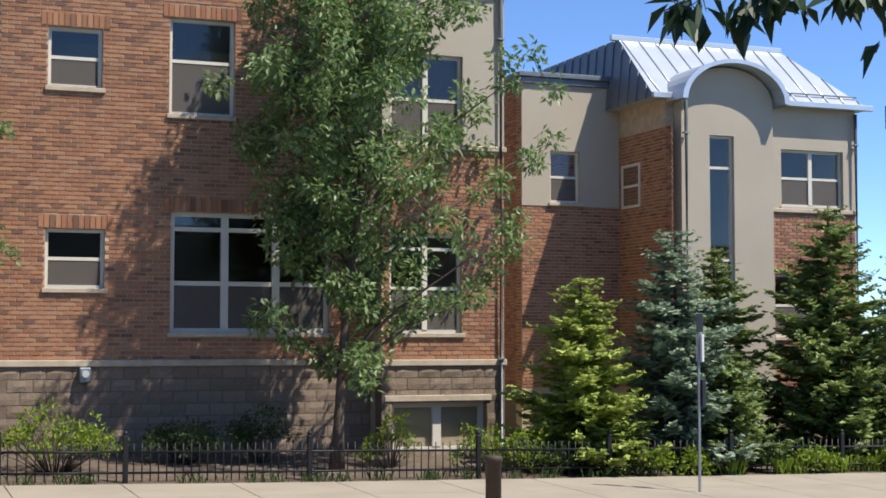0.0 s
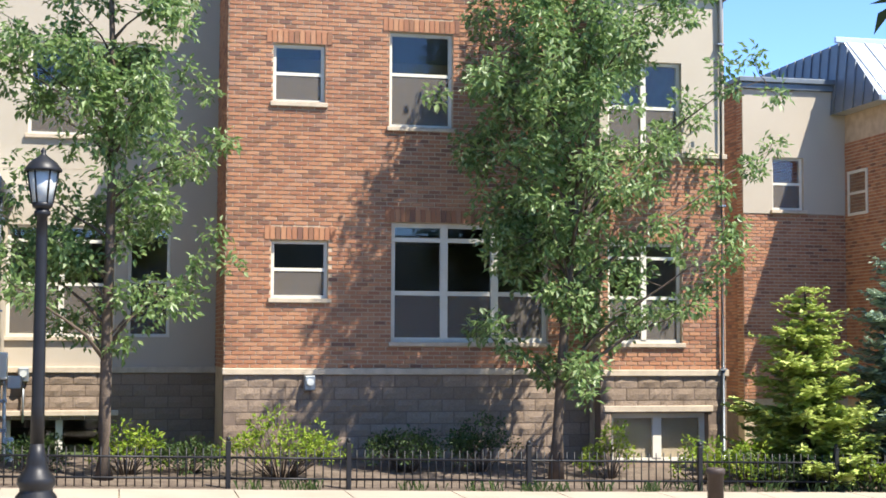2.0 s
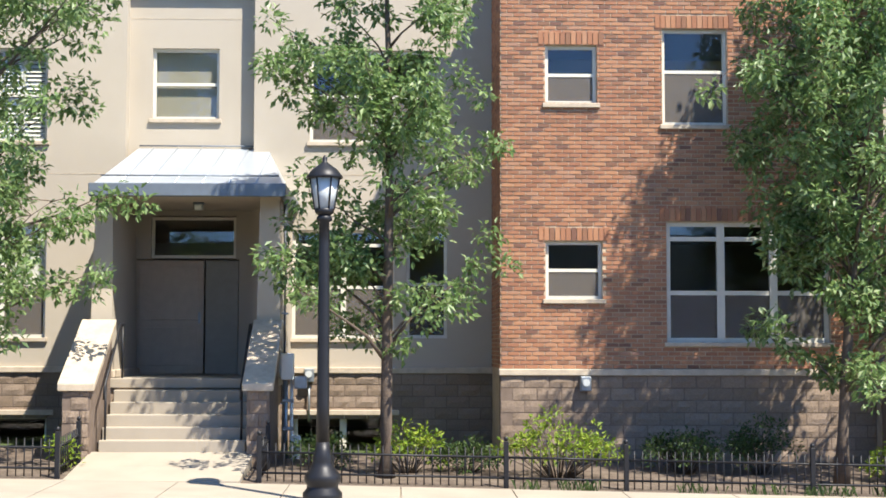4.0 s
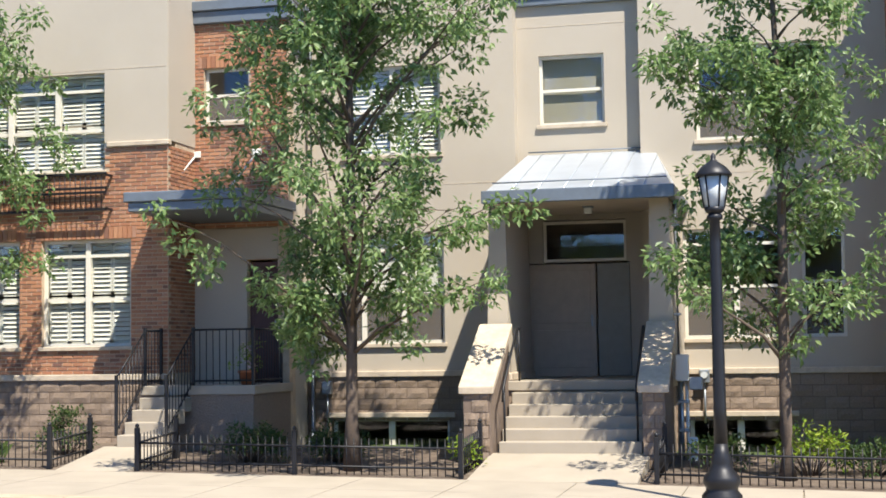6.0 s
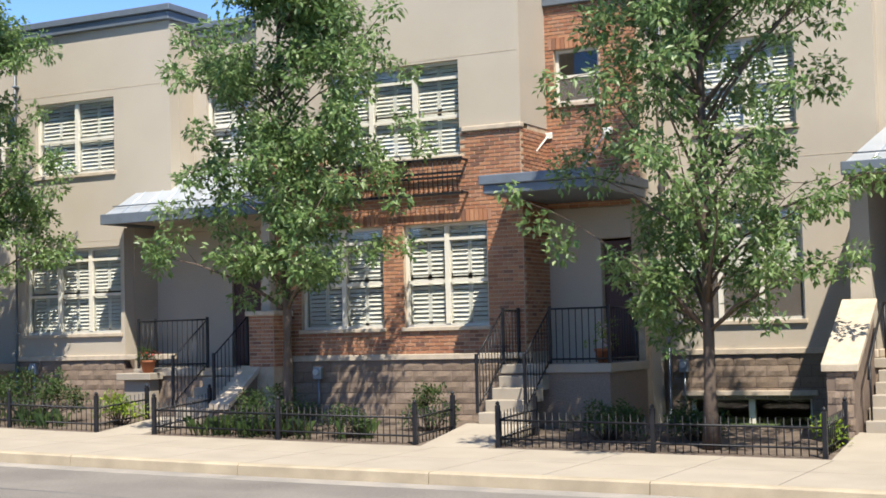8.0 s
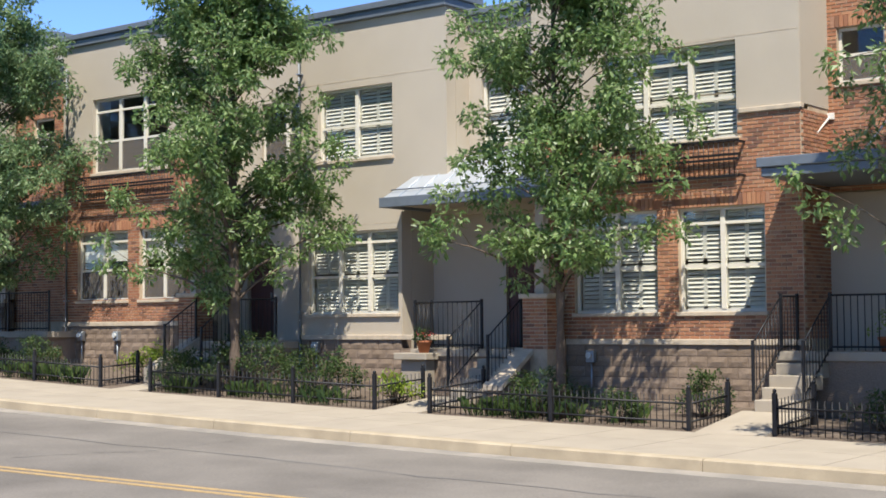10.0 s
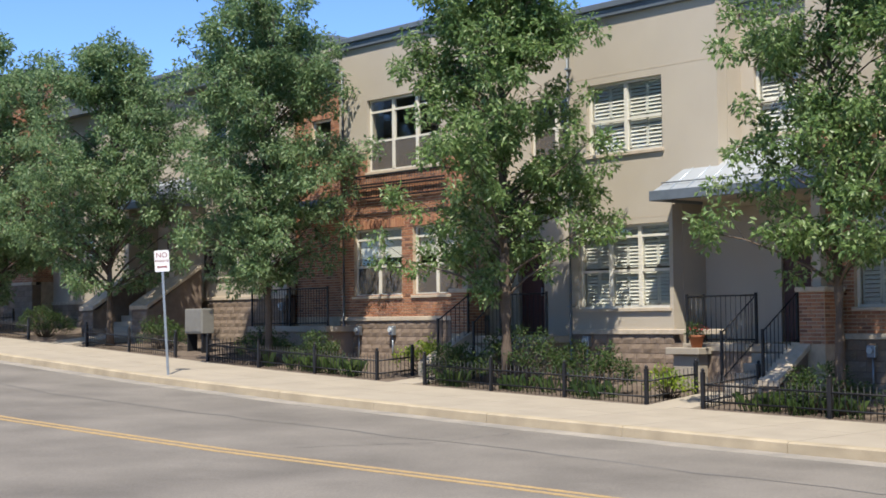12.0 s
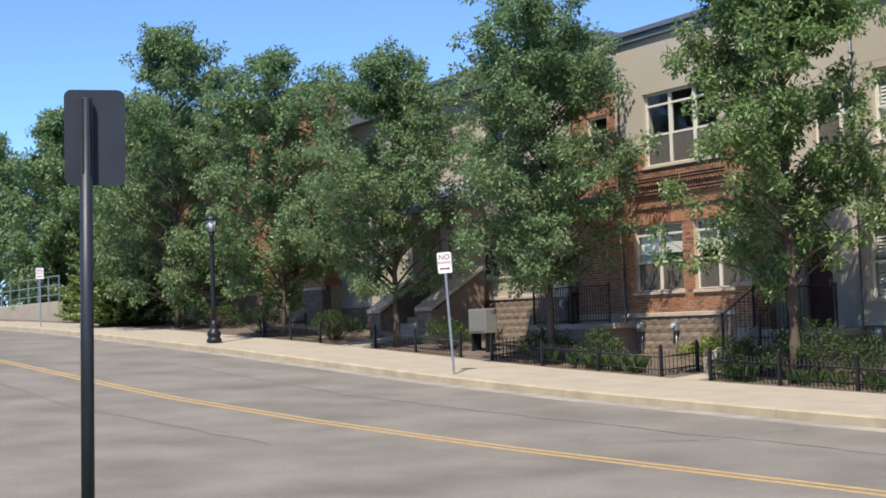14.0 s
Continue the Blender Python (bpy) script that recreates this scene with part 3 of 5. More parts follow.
# brick and stucco house E, half a metre higher up the street
HE = [(-30.3, -27.4, 5.49, 7.40), (-30.9, -28.93, 2.22, 3.98), (-28.47, -26.79, 2.22, 3.98)]
HER = [(-34.395, -33.471, 6.565, 7.383)]
front("e", -31.5, -26.0, 24.2, 0.3, 8.85, BRICK, HE, 1.68, 0, 12, brick_top=6.0)
er = wall("wall_e_recess", -35.686, -32.747, 25.4, BASE, 8.265, MORTAR, HER, label="recessed red brick wall over an entry")
masonry(er, -35.686, -32.747, 25.4, 1.7, 8.265, BRICK, [(a, b, c, d + 0.22) for a, b, c, d in HER], seed=13)
wall("wall_e_entry", -26.0, -22.9, 25.2, BASE, 8.4, STUCCO, [(-25.7, -24.8, 1.2, 3.5), (-25.2, -23.6, 5.4, 6.9)], label="stucco wall with an entry between two houses")
parapet("e", -31.5, -26.0, 24.2, 8.85)
parapet("e_recess", -35.686, -32.747, 25.4, 8.265)
parapet("e_entry", -26.0, -22.9, 25.2, 8.4)
side_wall("wall_e_right", -26.0, 24.53, 25.5, BASE, 8.85, STUCCO, -0.3)
side_wall("wall_d_left", -23.0, 24.53, 25.5, BASE, 8.25, STUCCO, 0.3)
window(*HE[0], 24.2, 3, (0.42, 0.83), False, "wide three-light window above an iron balcony rail")
window(*HE[1], 24.2, 2, (0.44, 0.85), label="paired cream window in red brick", soldier=True, blind=0.4)
window(*HE[2], 24.2, 2, (0.44, 0.85), label="paired cream window in red brick", soldier=True, blind=0.4)
window(*HER[0], 25.4, soldier=True, label="small cream window in the recessed brick wall")
window(-25.2, -23.6, 5.4, 6.9, 25.2, 2, label="paired cream window in pale stucco")

# stucco house F with a porch, and brick house G at the far end
HF = [(-39.835, -36.777, 2.964, 4.854), (-39.566, -37.19, 6.352, 8.005), (-49.174, -46.694, 3.1, 5.0), (-48.967, -46.901, 6.5, 8.1)]
front("f", -52.169, -35.124, 25.0, 1.0, 9.4, STUCCO, HF, 2.36, seed=14)
parapet("f", -52.169, -35.124, 25.0, 9.4)
window(*HF[0], 25, 3, (0.47, 0.86), label="three-light cream window in pale stucco")
window(*HF[1], 25, 2, label="paired cream window in pale stucco")
window(*HF[2], 25, 3, (0.47, 0.86), label="three-light cream window in pale stucco")
window(*HF[3], 25, 2, label="paired cream window in pale stucco")
HG = [(-60.8, -58.1, 3.83, 5.83), (-52.6, -51.6, 7.2, 8.2), (-56.0, -54.6, 6.9, 8.5), (-60.2, -58.8, 6.9, 8.5)]
front("g", -66.0, -49.8, 24.2, 1.2, 10.6, BRICK, HG, 3.1, 0, 15)
parapet("g", -66.0, -49.8, 24.2, 10.6)
gr = side_wall("wall_g_right", -49.8, 24.53, 34, BASE, 10.6, MORTAR, -0.3)
masonry(gr, 24.2, 25.0, -49.8, 3.1, 10.6, BRICK, axis="+", seed=16)
for h in HG:
    window(*h, 24.2, 2 if h[1] - h[0] > 1.2 else 1, soldier=True, label="cream window in the far red brick wall")
side_wall("wall_e_left", -31.5, 24.53, 25.5, BASE, 8.85, STUCCO, 0.3)

# unseen wall, added to close the street and keep bright sky out of the panes
wall("wall_across", -75.0, 45.0, -16.0, -1.5, 6.5, STUCCO, label="plain unseen stucco wall added behind the near pavement to darken window reflections")
# closing walls, floors, partitions and roofs behind the facades
wall("wall_back", -66.0, 10.2, 34.0, BASE, 9.0, ROOM, label="plain back wall of the row")
side_wall("wall_far_end", -66.0, 24.5, 34, BASE, 10.6, MORTAR, 0.3)
for k, x in enumerate((-50.0, -34.6, -23.05, -16.9, -9.45, 1.72)):
    side_wall("wall_party_%d" % k, x, 25.75, 34, BASE, 7.2, ROOM, 0.2)
for k, (x0, x1, z, y) in enumerate(((1.95, 10.0, 1.0, 25.72), (-8.98, 1.6, 1.0, 27.45), (-23.0, -9.5, 1.0, 25.72), (-34.5, -23.2, 1.4, 25.72), (-66.0, -34.7, 2.3, 25.72))):
    part("floor_%d" % k, boxes((x0, x1, y, 34.0, z - 0.2, z)), ROOM, None, "dim interior floor", "structure")
    part("floor_upper_%d" % k, boxes((x0, x1, y, 34.0, z + 2.95, z + 3.2)), ROOM, None, "dim upper floor", "structure")
for k, (x0, x1, z) in enumerate(((1.7, 9.9, 8.55), (-8.98, 1.6, 7.6), (-16.5, -9.0, 7.4), (-23.0, -16.6, 7.7), (-34.4, -23.1, 7.9), (-66.0, -34.5, 9.2))):
    part("roof_%d" % k, boxes((x0, x1, 24.6 if z > 8.5 else 27.1 if x1 == 1.6 else 25.76, 34.3, z - 0.25, z)), SLATE, None, "flat roof behind the parapets", "structure")


# ---- porches, stairs, canopies ----
def stairs(name, x0, x1, y0, z0, z1, n, tread=0.28, label="", landing=None):
    """Concrete steps up to a landing; each step is a part."""
    s = thing(name, label, "stairs", ((x0 + x1) / 2, y0, z0))
    rise = (z1 - z0) / n
    for i in range(n - 1 if landing else n):
        y = y0 + i * tread
        b = boxes((x0, x1, y, y + tread + 0.03, z0 - 0.35 if i == 0 else z0 + i * rise - 0.05, z0 + (i + 1) * rise), bevel=0.012)
        b.transform(Matrix.Translation((-(x0 + x1) / 2, -y0, -z0)))
        part("step", b, CONCRETE, s)
    if landing:
        a, c, d, e = landing
        b = boxes((a, c, d, e, z1 - 0.16, z1), bevel=0.012)
        b.transform(Matrix.Translation((-(x0 + x1) / 2, -y0, -z0)))
        part("landing", b, CONCRETE, s)
        for q0, q1, r0, r1 in ((a + 0.05, c - 0.05, d + 0.05, e),):
            b = boxes((q0, q1, r0, r1, z0 - 0.5, z1 - 0.16))
            b.transform(Matrix.Translation((-(x0 + x1) / 2, -y0, -z0)))
            part("landing_base", b, BLOCK, s, "brown block base under the landing")
    return s


def cheek(x0, x1, y0, y1, zf, zb, floor):
    """A stone cheek wall beside steps with a sloping limestone coping."""
    c = thing("cheek_wall", "brown block cheek wall with a sloping limestone coping beside the steps", "stair wall", ((x0 + x1) / 2, y0, floor))
    o = Matrix.Translation((-(x0 + x1) / 2, -y0, -floor))
    b = prism([(y0, floor - 0.4), (y1, floor - 0.4), (y1, zb - 0.10), (y0 + 0.12, zf - 0.10), (y0, zf - 0.10)], x0 + 0.04, x1 - 0.04)
    b.transform(o)
    body = part("body", b, BASE_MORTAR, c)
    m = masonry(body, x0 + 0.04, x1 - 0.04, y0 - 0.002, floor - 0.3, zf - 0.1, BLOCK, (), 0.203, 0.27, "block", 0, 0.015, 0.03, seed=21)
    m.data.transform(o)
    b = prism([(y0 - 0.06, zf - 0.12), (y1, zb - 0.10), (y1, zb + 0.02), (y0 - 0.06, zf)], x0 - 0.03, x1 + 0.03)
    bmesh.ops.bevel(b, geom=b.edges[:], offset=0.012, segments=1, affect="EDGES")
    b.transform(o)
    part("coping", b, LIME, c)


def seam_roof(name, x0, x1, yb, yf, zt, zb, inset=0.35, label=""):
    """A hipped lean-to roof of standing-seam metal with a gutter board and snow rails."""
    r = thing(name, label, "canopy", ((x0 + x1) / 2, yf, zb))
    left, right = inset if isinstance(inset, tuple) else (inset, inset)
    o = Matrix.Translation((-(x0 + x1) / 2, -yf, -zb))
    bm = bmesh.new()
    top = [(x0 + left, yb, zt), (x1 - right, yb, zt)]
    low = [(x0, yf, zb), (x1, yf, zb)]
    v = [bm.verts.new(p) for p in (*low, top[1], top[0], (x0, yb, zb), (x1, yb, zb))]
    for f in ((0, 1, 2, 3), (0, 3, 4), (1, 5, 2), (0, 4, 5, 1), (4, 3, 2, 5)):
        bm.faces.new([v[i] for i in f])
    bmesh.ops.recalc_face_normals(bm, faces=bm.faces)
    bm.transform(o)
    part("roof_sheet", bm, SEAM, r, "pale standing-seam metal sheet")
    n = max(3, int((x1 - x0) / 0.42))
    for i in range(n + 1):
        a = x0 + (x1 - x0) * i / n
        t = min(1.0, (a - x0) / left, (x1 - a) / right)
        if t <= 0.05:
            continue
        b = tube([(a, yf, zb + 0.012), (a, yf + (yb - yf) * t, zb + (zt - zb) * t + 0.012)], 0.013, 4)
        b.transform(o)
        part("seam", b, SEAM, r)
    for t in (0.12, 0.98):
        y, z = yf + (yb - yf) * t, zb + (zt - zb) * t
        b = tube([(x0 + left * t + 0.03, y, z + 0.06), (x1 - right * t - 0.03, y, z + 0.06)], 0.014, 6)
        b.transform(o)
        part("snow_rail", b, SLATE, r)
    b = boxes((x0 - 0.06, x1 + 0.06, yf - 0.06, yf + 0.06, zb - 0.2, zb + 0.01), (x0 - 0.06, x0 + 0.04, yf, yb, zb - 0.2, zb), (x1 - 0.04, x1 + 0.06, yf, yb, zb - 0.2, zb), bevel=0.01)
    b.transform(o)
    part("gutter", b, SLATE, r, "dark grey gutter board")
    b = boxes((x0, x1, yf + 0.05, yb, zb - 0.14, zb - 0.1))
    b.transform(o)
    part("soffit", b, STUCCO, r)
    return r


def door(x0, x1, z0, z1, y, mat, label, lights=()):
    COUNT["door"] += 1
    d = thing("door_%d" % COUNT["door"], label, "door", ((x0 + x1) / 2, y, z0), kind="structure")
    o = Matrix.Translation((-(x0 + x1) / 2, -y, -z0))
    b = boxes((x0, x1, y, y + 0.05, z0, z1), (x0 + 0.1, x1 - 0.1, y - 0.012, y, z0 + 0.15, z0 + 0.85), (x0 + 0.1, x1 - 0.1, y - 0.012, y, z0 + 0.98, z1 - 0.12), bevel=0.006)
    b.transform(o)
    part("leaf", b, mat, d)
    b = boxes((x1 - 0.09, x1 - 0.06, y - 0.05, y, z0 + 0.92, z0 + 1.12))
    b.transform(o)
    part("handle", b, GALV, d, "steel door handle")
    return d


# porch of house B
stairs("front_stairs", -4.60, -2.37, 22.6, -0.03, 1.064, 6, 0.28, "pale concrete front steps with a landing under the porch", (-5.1, -2.1, 23.98, 27.08))
cheek(-5.16, -4.66, 22.45, 24.05, 1.02, 2.0, -0.1)
cheek(-2.38, -1.96, 22.45, 24.05, 1.02, 2.0, -0.15)
for hx in (-4.53, -2.45):
    hr = thing("handrail", "slim dark steel handrail beside the front steps", "handrail", (hx, 22.75, 0.15), "handrails")
    part("rail", tube([(0, -0.12, 0.62), (0, -0.06, 0.84), (0, 1.15, 1.78), (0, 1.42, 1.79)], 0.021, 8), IRON, hr)
    part("post", tube([(0, 0.0, 0.0), (0, 0.0, 0.88)], 0.018, 8), IRON, hr)
    part("post", tube([(0, 1.32, 0.9), (0, 1.32, 1.79)], 0.018, 8), IRON, hr)
for x0, x1 in ((-5.04, -4.76), (-2.34, -2.02)):
    p = thing("porch_pier", "stucco pier tapering upward at the side of the porch", "pillar", ((x0 + x1) / 2, 24.9, 1.064))
    b = bmesh.new()
    box(b, x0 - 0.05, x1 + 0.05, 24.15, 26.38, 1.07, 4.04)
    for v in b.verts:
        if v.co.z > 3:
            v.co.x += 0.05 if v.co.x < (x0 + x1) / 2 else -0.05
            v.co.y += 0.1 if v.co.y < 25 else 0
    b.transform(Matrix.Translation((-(x0 + x1) / 2, -24.9, -1.064)))
    part("shaft", b, STUCCO, p)
    b = boxes((x0 - 0.1, x1 + 0.1, 24.1, 26.37, 1.066, 1.2), bevel=0.015)
    b.transform(Matrix.Translation((-(x0 + x1) / 2, -24.9, -1.064)))
    part("foot", b, LIME, p)
wall("wall_porch_back", -5.15, -2.1, 27.1, 1.0, 4.3, STUCCO, [(-4.946, -2.989, 1.07, 3.18), (-4.61, -3.052, 3.18, 3.98)], label="stucco wall at the back of the porch")
side_wall("wall_porch_left", -4.97, 26.72, 27.1, 1.07, 4.3, STUCCO, -0.3)
side_wall("wall_porch_right", -2.26, 26.72, 27.1, 1.07, 4.3, STUCCO, 0.3)
door(-4.925, -3.641, 1.08, 3.16, 27.17, DOOR, "wide tan front door under the porch")
tagged(part("side_panel", boxes((-3.61, -3.01, 27.19, 27.24, 1.08, 3.16), bevel=0.005), PANEL, None, "grey-green side panel beside the front door"), category="panel", kind="structure")
window(-4.61, -3.052, 3.2, 3.96, 27.1, 1, (), sill=False, label="dark transom window over the front door")
seam_roof("porch_roof", -4.95, -1.92, 26.69, 23.55, 5.17, 4.18, (0.16, 0.52), "pale metal porch roof with a grey gutter")
pl = thing("porch_light", "small square lamp under the porch ceiling", "ceiling lamp", (-3.48, 25.2, 4.04))
part("base", boxes((-0.09, 0.09, -0.09, 0.09, -0.03, 0.0), bevel=0.01), SLATE, pl)
part("shade", boxes((-0.07, 0.07, -0.07, 0.07, -0.13, -0.03), bevel=0.015), FROST, pl)


def downspout(x, y, z0, z1, label="pale metal downspout on the facade"):
    d = thing("downspout", label, "downspout", (x, y, z0), "downspouts")
    part("pipe", tube([(0, -0.06, z1 - z0), (0, -0.06, 0.25), (0, -0.10, 0.08), (0, -0.3, 0.0)], 0.042, 8), GALV, d)
    for t in (0.2, 0.55, 0.9):
        part("strap", boxes((-0.06, 0.06, -0.11, 0.0, (z1 - z0) * t, (z1 - z0) * t + 0.03)), GALV, d)


downspout(10.045 - 0.03, 23.58, -0.4, 7.6)
downspout(-1.93, 24.45, -0.2, 4.0)
downspout(-8.86, 26.3, -0.1, 8.3)
downspout(-16.35, 24.1, -0.05, 4.1)
downspout(-25.9, 24.1, 0.3, 8.3)
downspout(-22.92, 24.19, 0.3, 8.0)
downspout(-31.28, 24.19, 0.7, 8.3)


def meter(x, y, z, piped=True):
    m = thing("utility_meter", "grey utility meter box on the block base", "meter", (x, y, z), "utility meters")
    part("box", boxes((-0.09, 0.09, -0.13, 0.0, 0, 0.24), bevel=0.015), GALV, m)
    part("dial", tube([(0, -0.13, 0.14), (0, -0.18, 0.14)], 0.06, 12), FROST, m)
    if piped:
        part("conduit", tube([(0, -0.05, 0), (0, -0.05, -0.7)], 0.02, 6), GALV, m)


meter(3.02, 24.15, 0.86, False)
ur = thing("utility_riser", "white and grey utility riser with small boxes beside the porch wall", "utility riser", (-1.84, 23.6, -0.25))
part("conduit", tube([(0, 0, 0), (0, 0, 1.3)], 0.035, 8), GALV, ur)
part("conduit", tube([(0.09, 0.02, 0), (0.09, 0.02, 1.35)], 0.028, 8), SHUTTER, ur)
part("top_box", boxes((-0.08, 0.13, -0.09, 0.05, 1.3, 1.72), bevel=0.015), SHUTTER, ur, "white upper box")
part("side_box", boxes((0.13, 0.34, -0.10, 0.06, 1.16, 1.36), bevel=0.015), GALV, ur)
part("lower_box", boxes((0.08, 0.24, -0.08, 0.04, 0.0, 0.42), bevel=0.01), SHUTTER, ur, "white lower box")
for z in (0.5, 0.95):
    part("clamp", boxes((-0.05, 0.13, -0.045, 0.05, z, z + 0.05), bevel=0.004), GALV, ur)
for x, z in ((-1.64, 0.95), (-8.6, 0.8), (-15.2, 0.8), (-22.4, 0.95), (-30.6, 1.2), (-29.2, 1.2), (-35.2, 1.9)):
    meter(x, 26.35 if x in (-1.64, -8.6) else 24.95 if x == -35.2 else 24.15, z)


# iron railings and low fences
def picket_run(parent, p, q, h, gap=0.11, low=0.08, top_flat=True, stem=0.0):
    """Pickets between two rails from p to q (feet), each picket and rail a part."""
    p, q = Vector(p), Vector(q)
    d = q - p
    flat = Vector((d.x, d.y, 0))
    n = max(2, int(flat.length / gap))
    for z in (low, h - (0.0 if top_flat else 0.13)):
        part("rail", tube([p + Vector((0, 0, z)), q + Vector((0, 0, z))], 0.017, 4), IRON, parent)
    me = None
    for i in range(1, n):
        c = p + d * (i / n)
        if me is None:
            ob = part("picket", tube([(0, 0, 0.02), (0, 0, h)], 0.0095, 4), IRON, parent)
            me = ob.data
        else:
            ob = new("picket", me)
            ob.parent = parent
        ob.location = c


def railing(points, h=0.95, label="black iron stair railing"):
    r = thing("railing", label, "railing", points[0], "iron railings")
    o = Vector(points[0])
    for a, b in zip(points, points[1:]):
        picket_run(r, Vector(a) - o, Vector(b) - o, h, 0.12)
    for a in points:
        part("post", boxes((a[0] - o.x - 0.025, a[0] - o.x + 0.025, a[1] - o.y - 0.025, a[1] - o.y + 0.025, a[2] - o.z, a[2] - o.z + h + 0.05), bevel=0.005), IRON, r)
    return r


def fence(points, h=0.56, label="low black iron garden fence along the bed"):
    f = thing("garden_fence", label, "fence", points[0], "garden fences")
    o = Vector(points[0])
    for a, b in zip(points, points[1:]):
        picket_run(f, Vector(a) - o, Vector(b) - o, h, 0.115, 0.14, False)
    posts = list(points)
    for a, b in zip(points, points[1:]):
        d = Vector(b) - Vector(a)
        for i in range(1, int(d.length / 2.0)):
            posts.append(tuple(Vector(a) + d * (i / int(d.length / 2.0))))
    for a in posts:
        c = Vector(a) - o
        b = boxes((c.x - 0.035, c.x + 0.035, c.y - 0.035, c.y + 0.035, c.z - 0.05, c.z + h + 0.1), bevel=0.006)
        part("post", b, IRON, f)
        k = lathe([(0.02, 0), (0.036, 0.02), (0.03, 0.05), (0.005, 0.07)], 8)
        k.transform(Matrix.Translation((c.x, c.y, c.z + h + 0.1)))
        part("finial", k, IRON, f)
    return f


def foot(x, y=20.95):
    return (x, y, grade(x) - 0.01 + 0.057 * (y - 20.7))


fence([foot(-2.0, 22.3), foot(-2.0), foot(1.49), foot(3.2), foot(8.54), foot(13.0), foot(19.5)])
fence([foot(-9.92, 22.4), foot(-9.92), foot(-4.83), foot(-4.83, 22.3)])
fence([foot(-16.68, 22.6), foot(-16.68), foot(-11.4), foot(-11.4, 22.3)])
fence([foot(-24.3, 22.4), foot(-24.3), foot(-18.0), foot(-18.0, 22.4)])
fence([foot(-33.0, 22.6), foot(-33.0), foot(-25.95), foot(-25.95, 22.0)])
fence([foot(-48.0, 22.6), foot(-48.0), foot(-43.4)])
fence([foot(-39.6), foot(-34.6)])

# entries of houses C, D, E and F
stairs("front_stairs", -10.95, -10.12, 22.35, 0.08, 1.05, 5, 0.28, "narrow concrete entry steps with a landing beside the brick house", (-11.05, -8.95, 23.45, 25.38))
railing([(-10.98, 22.4, 0.26), (-10.98, 23.5, 1.05), (-10.98, 24.15, 1.05)])
railing([(-10.09, 22.4, 0.26), (-10.09, 23.5, 1.05), (-9.0, 23.5, 1.05), (-9.0, 24.9, 1.05)])
ca = thing("entry_canopy", "flat grey metal entry canopy on the brick house", "canopy", (-9.52, 22.8, 4.0))
part("fascia", boxes((-1.45, 0.6, 0, 2.58, 0.0, 0.16), (-1.51, 0.66, -0.06, 2.58, 0.16, 0.33), bevel=0.015), SLATE, ca)
door(HCR[1][0], HCR[1][1], 1.06, 3.26, 25.5, DARK_DOOR, "dark storm door in the entry recess")
for x in (-10.82, -9.618):
    s = thing("canopy_stay", "pale steel stay rod holding the canopy", "stay rod", (x, 25.37, 5.28), "canopy stays")
    part("rod", tube([(0, 0, 0), (-0.12, -1.35, -0.94)], 0.018, 6), SHUTTER, s)
    part("plate", boxes((-0.09, 0.09, -0.02, 0.02, -0.05, 0.07), bevel=0.005), SHUTTER, s)

stairs("front_stairs", -17.4, -16.55, 22.5, 0.15, 1.06, 5, 0.28, "narrow concrete entry steps beside the stucco house", (-19.3, -16.6, 23.6, 25.3))
railing([(-17.45, 22.5, 0.33), (-17.45, 23.6, 1.06), (-19.2, 23.65, 1.06), (-19.2, 24.2, 1.06)])
railing([(-16.5, 22.5, 0.36), (-16.5, 23.6, 1.08)])
cheek(-16.52, -16.12, 22.45, 23.45, 0.42, 1.08, 0.0)
seam_roof("entry_canopy", -19.85, -15.9, 25.0, 23.4, 5.2, 4.2, 0.35, "pale metal entry canopy on the stucco house")
door(-18.05, -17.3, 1.06, 3.3, 25.38, DARK_DOOR, "dark entry door under the metal canopy")
pier = thing("entry_pier", "short red brick pier with a limestone cap", "pillar", (-16.05, 23.7, 1.06))
pc = part("core", boxes((-0.28, 0.28, -0.28, 0.28, -1.1, 0.98)), MORTAR, pier)
pm = masonry(pc, -0.28, 0.28, -0.28, 0.0, 0.98, BRICK, seed=31)
pm2 = masonry(pc, -0.28, 0.28, 0.28, 0.0, 0.98, BRICK, axis="+", seed=32)
part("cap", boxes((-0.34, 0.34, -0.34, 0.34, 0.98, 1.08), bevel=0.015), LIME, pier)
part("post", boxes((-0.1, 0.1, -0.1, 0.1, 1.08, 2.98), bevel=0.01), STUCCO, pier)
copy_thing(pier, pose(-26.0, 23.8, 1.25))
pad = thing("landing_slab", "pale concrete slab beside the entry steps", "slab", (-18.85, 23.3, 0.98))
part("slab", boxes((-0.55, 0.3, -0.12, 0.3, -0.14, 0.0), (-0.45, 0.2, 0.0, 0.3, -1.0, -0.14), bevel=0.012), CONCRETE, pad)
pot = thing("flower_pot", "terracotta pot of red flowers on the landing slab", "flower pot", (-18.77, 23.4, 0.98))
part("pot", lathe([(0.10, 0), (0.15, 0.2), (0.165, 0.2), (0.165, 0.25), (0.12, 0.25)], 14), CLAY, pot)

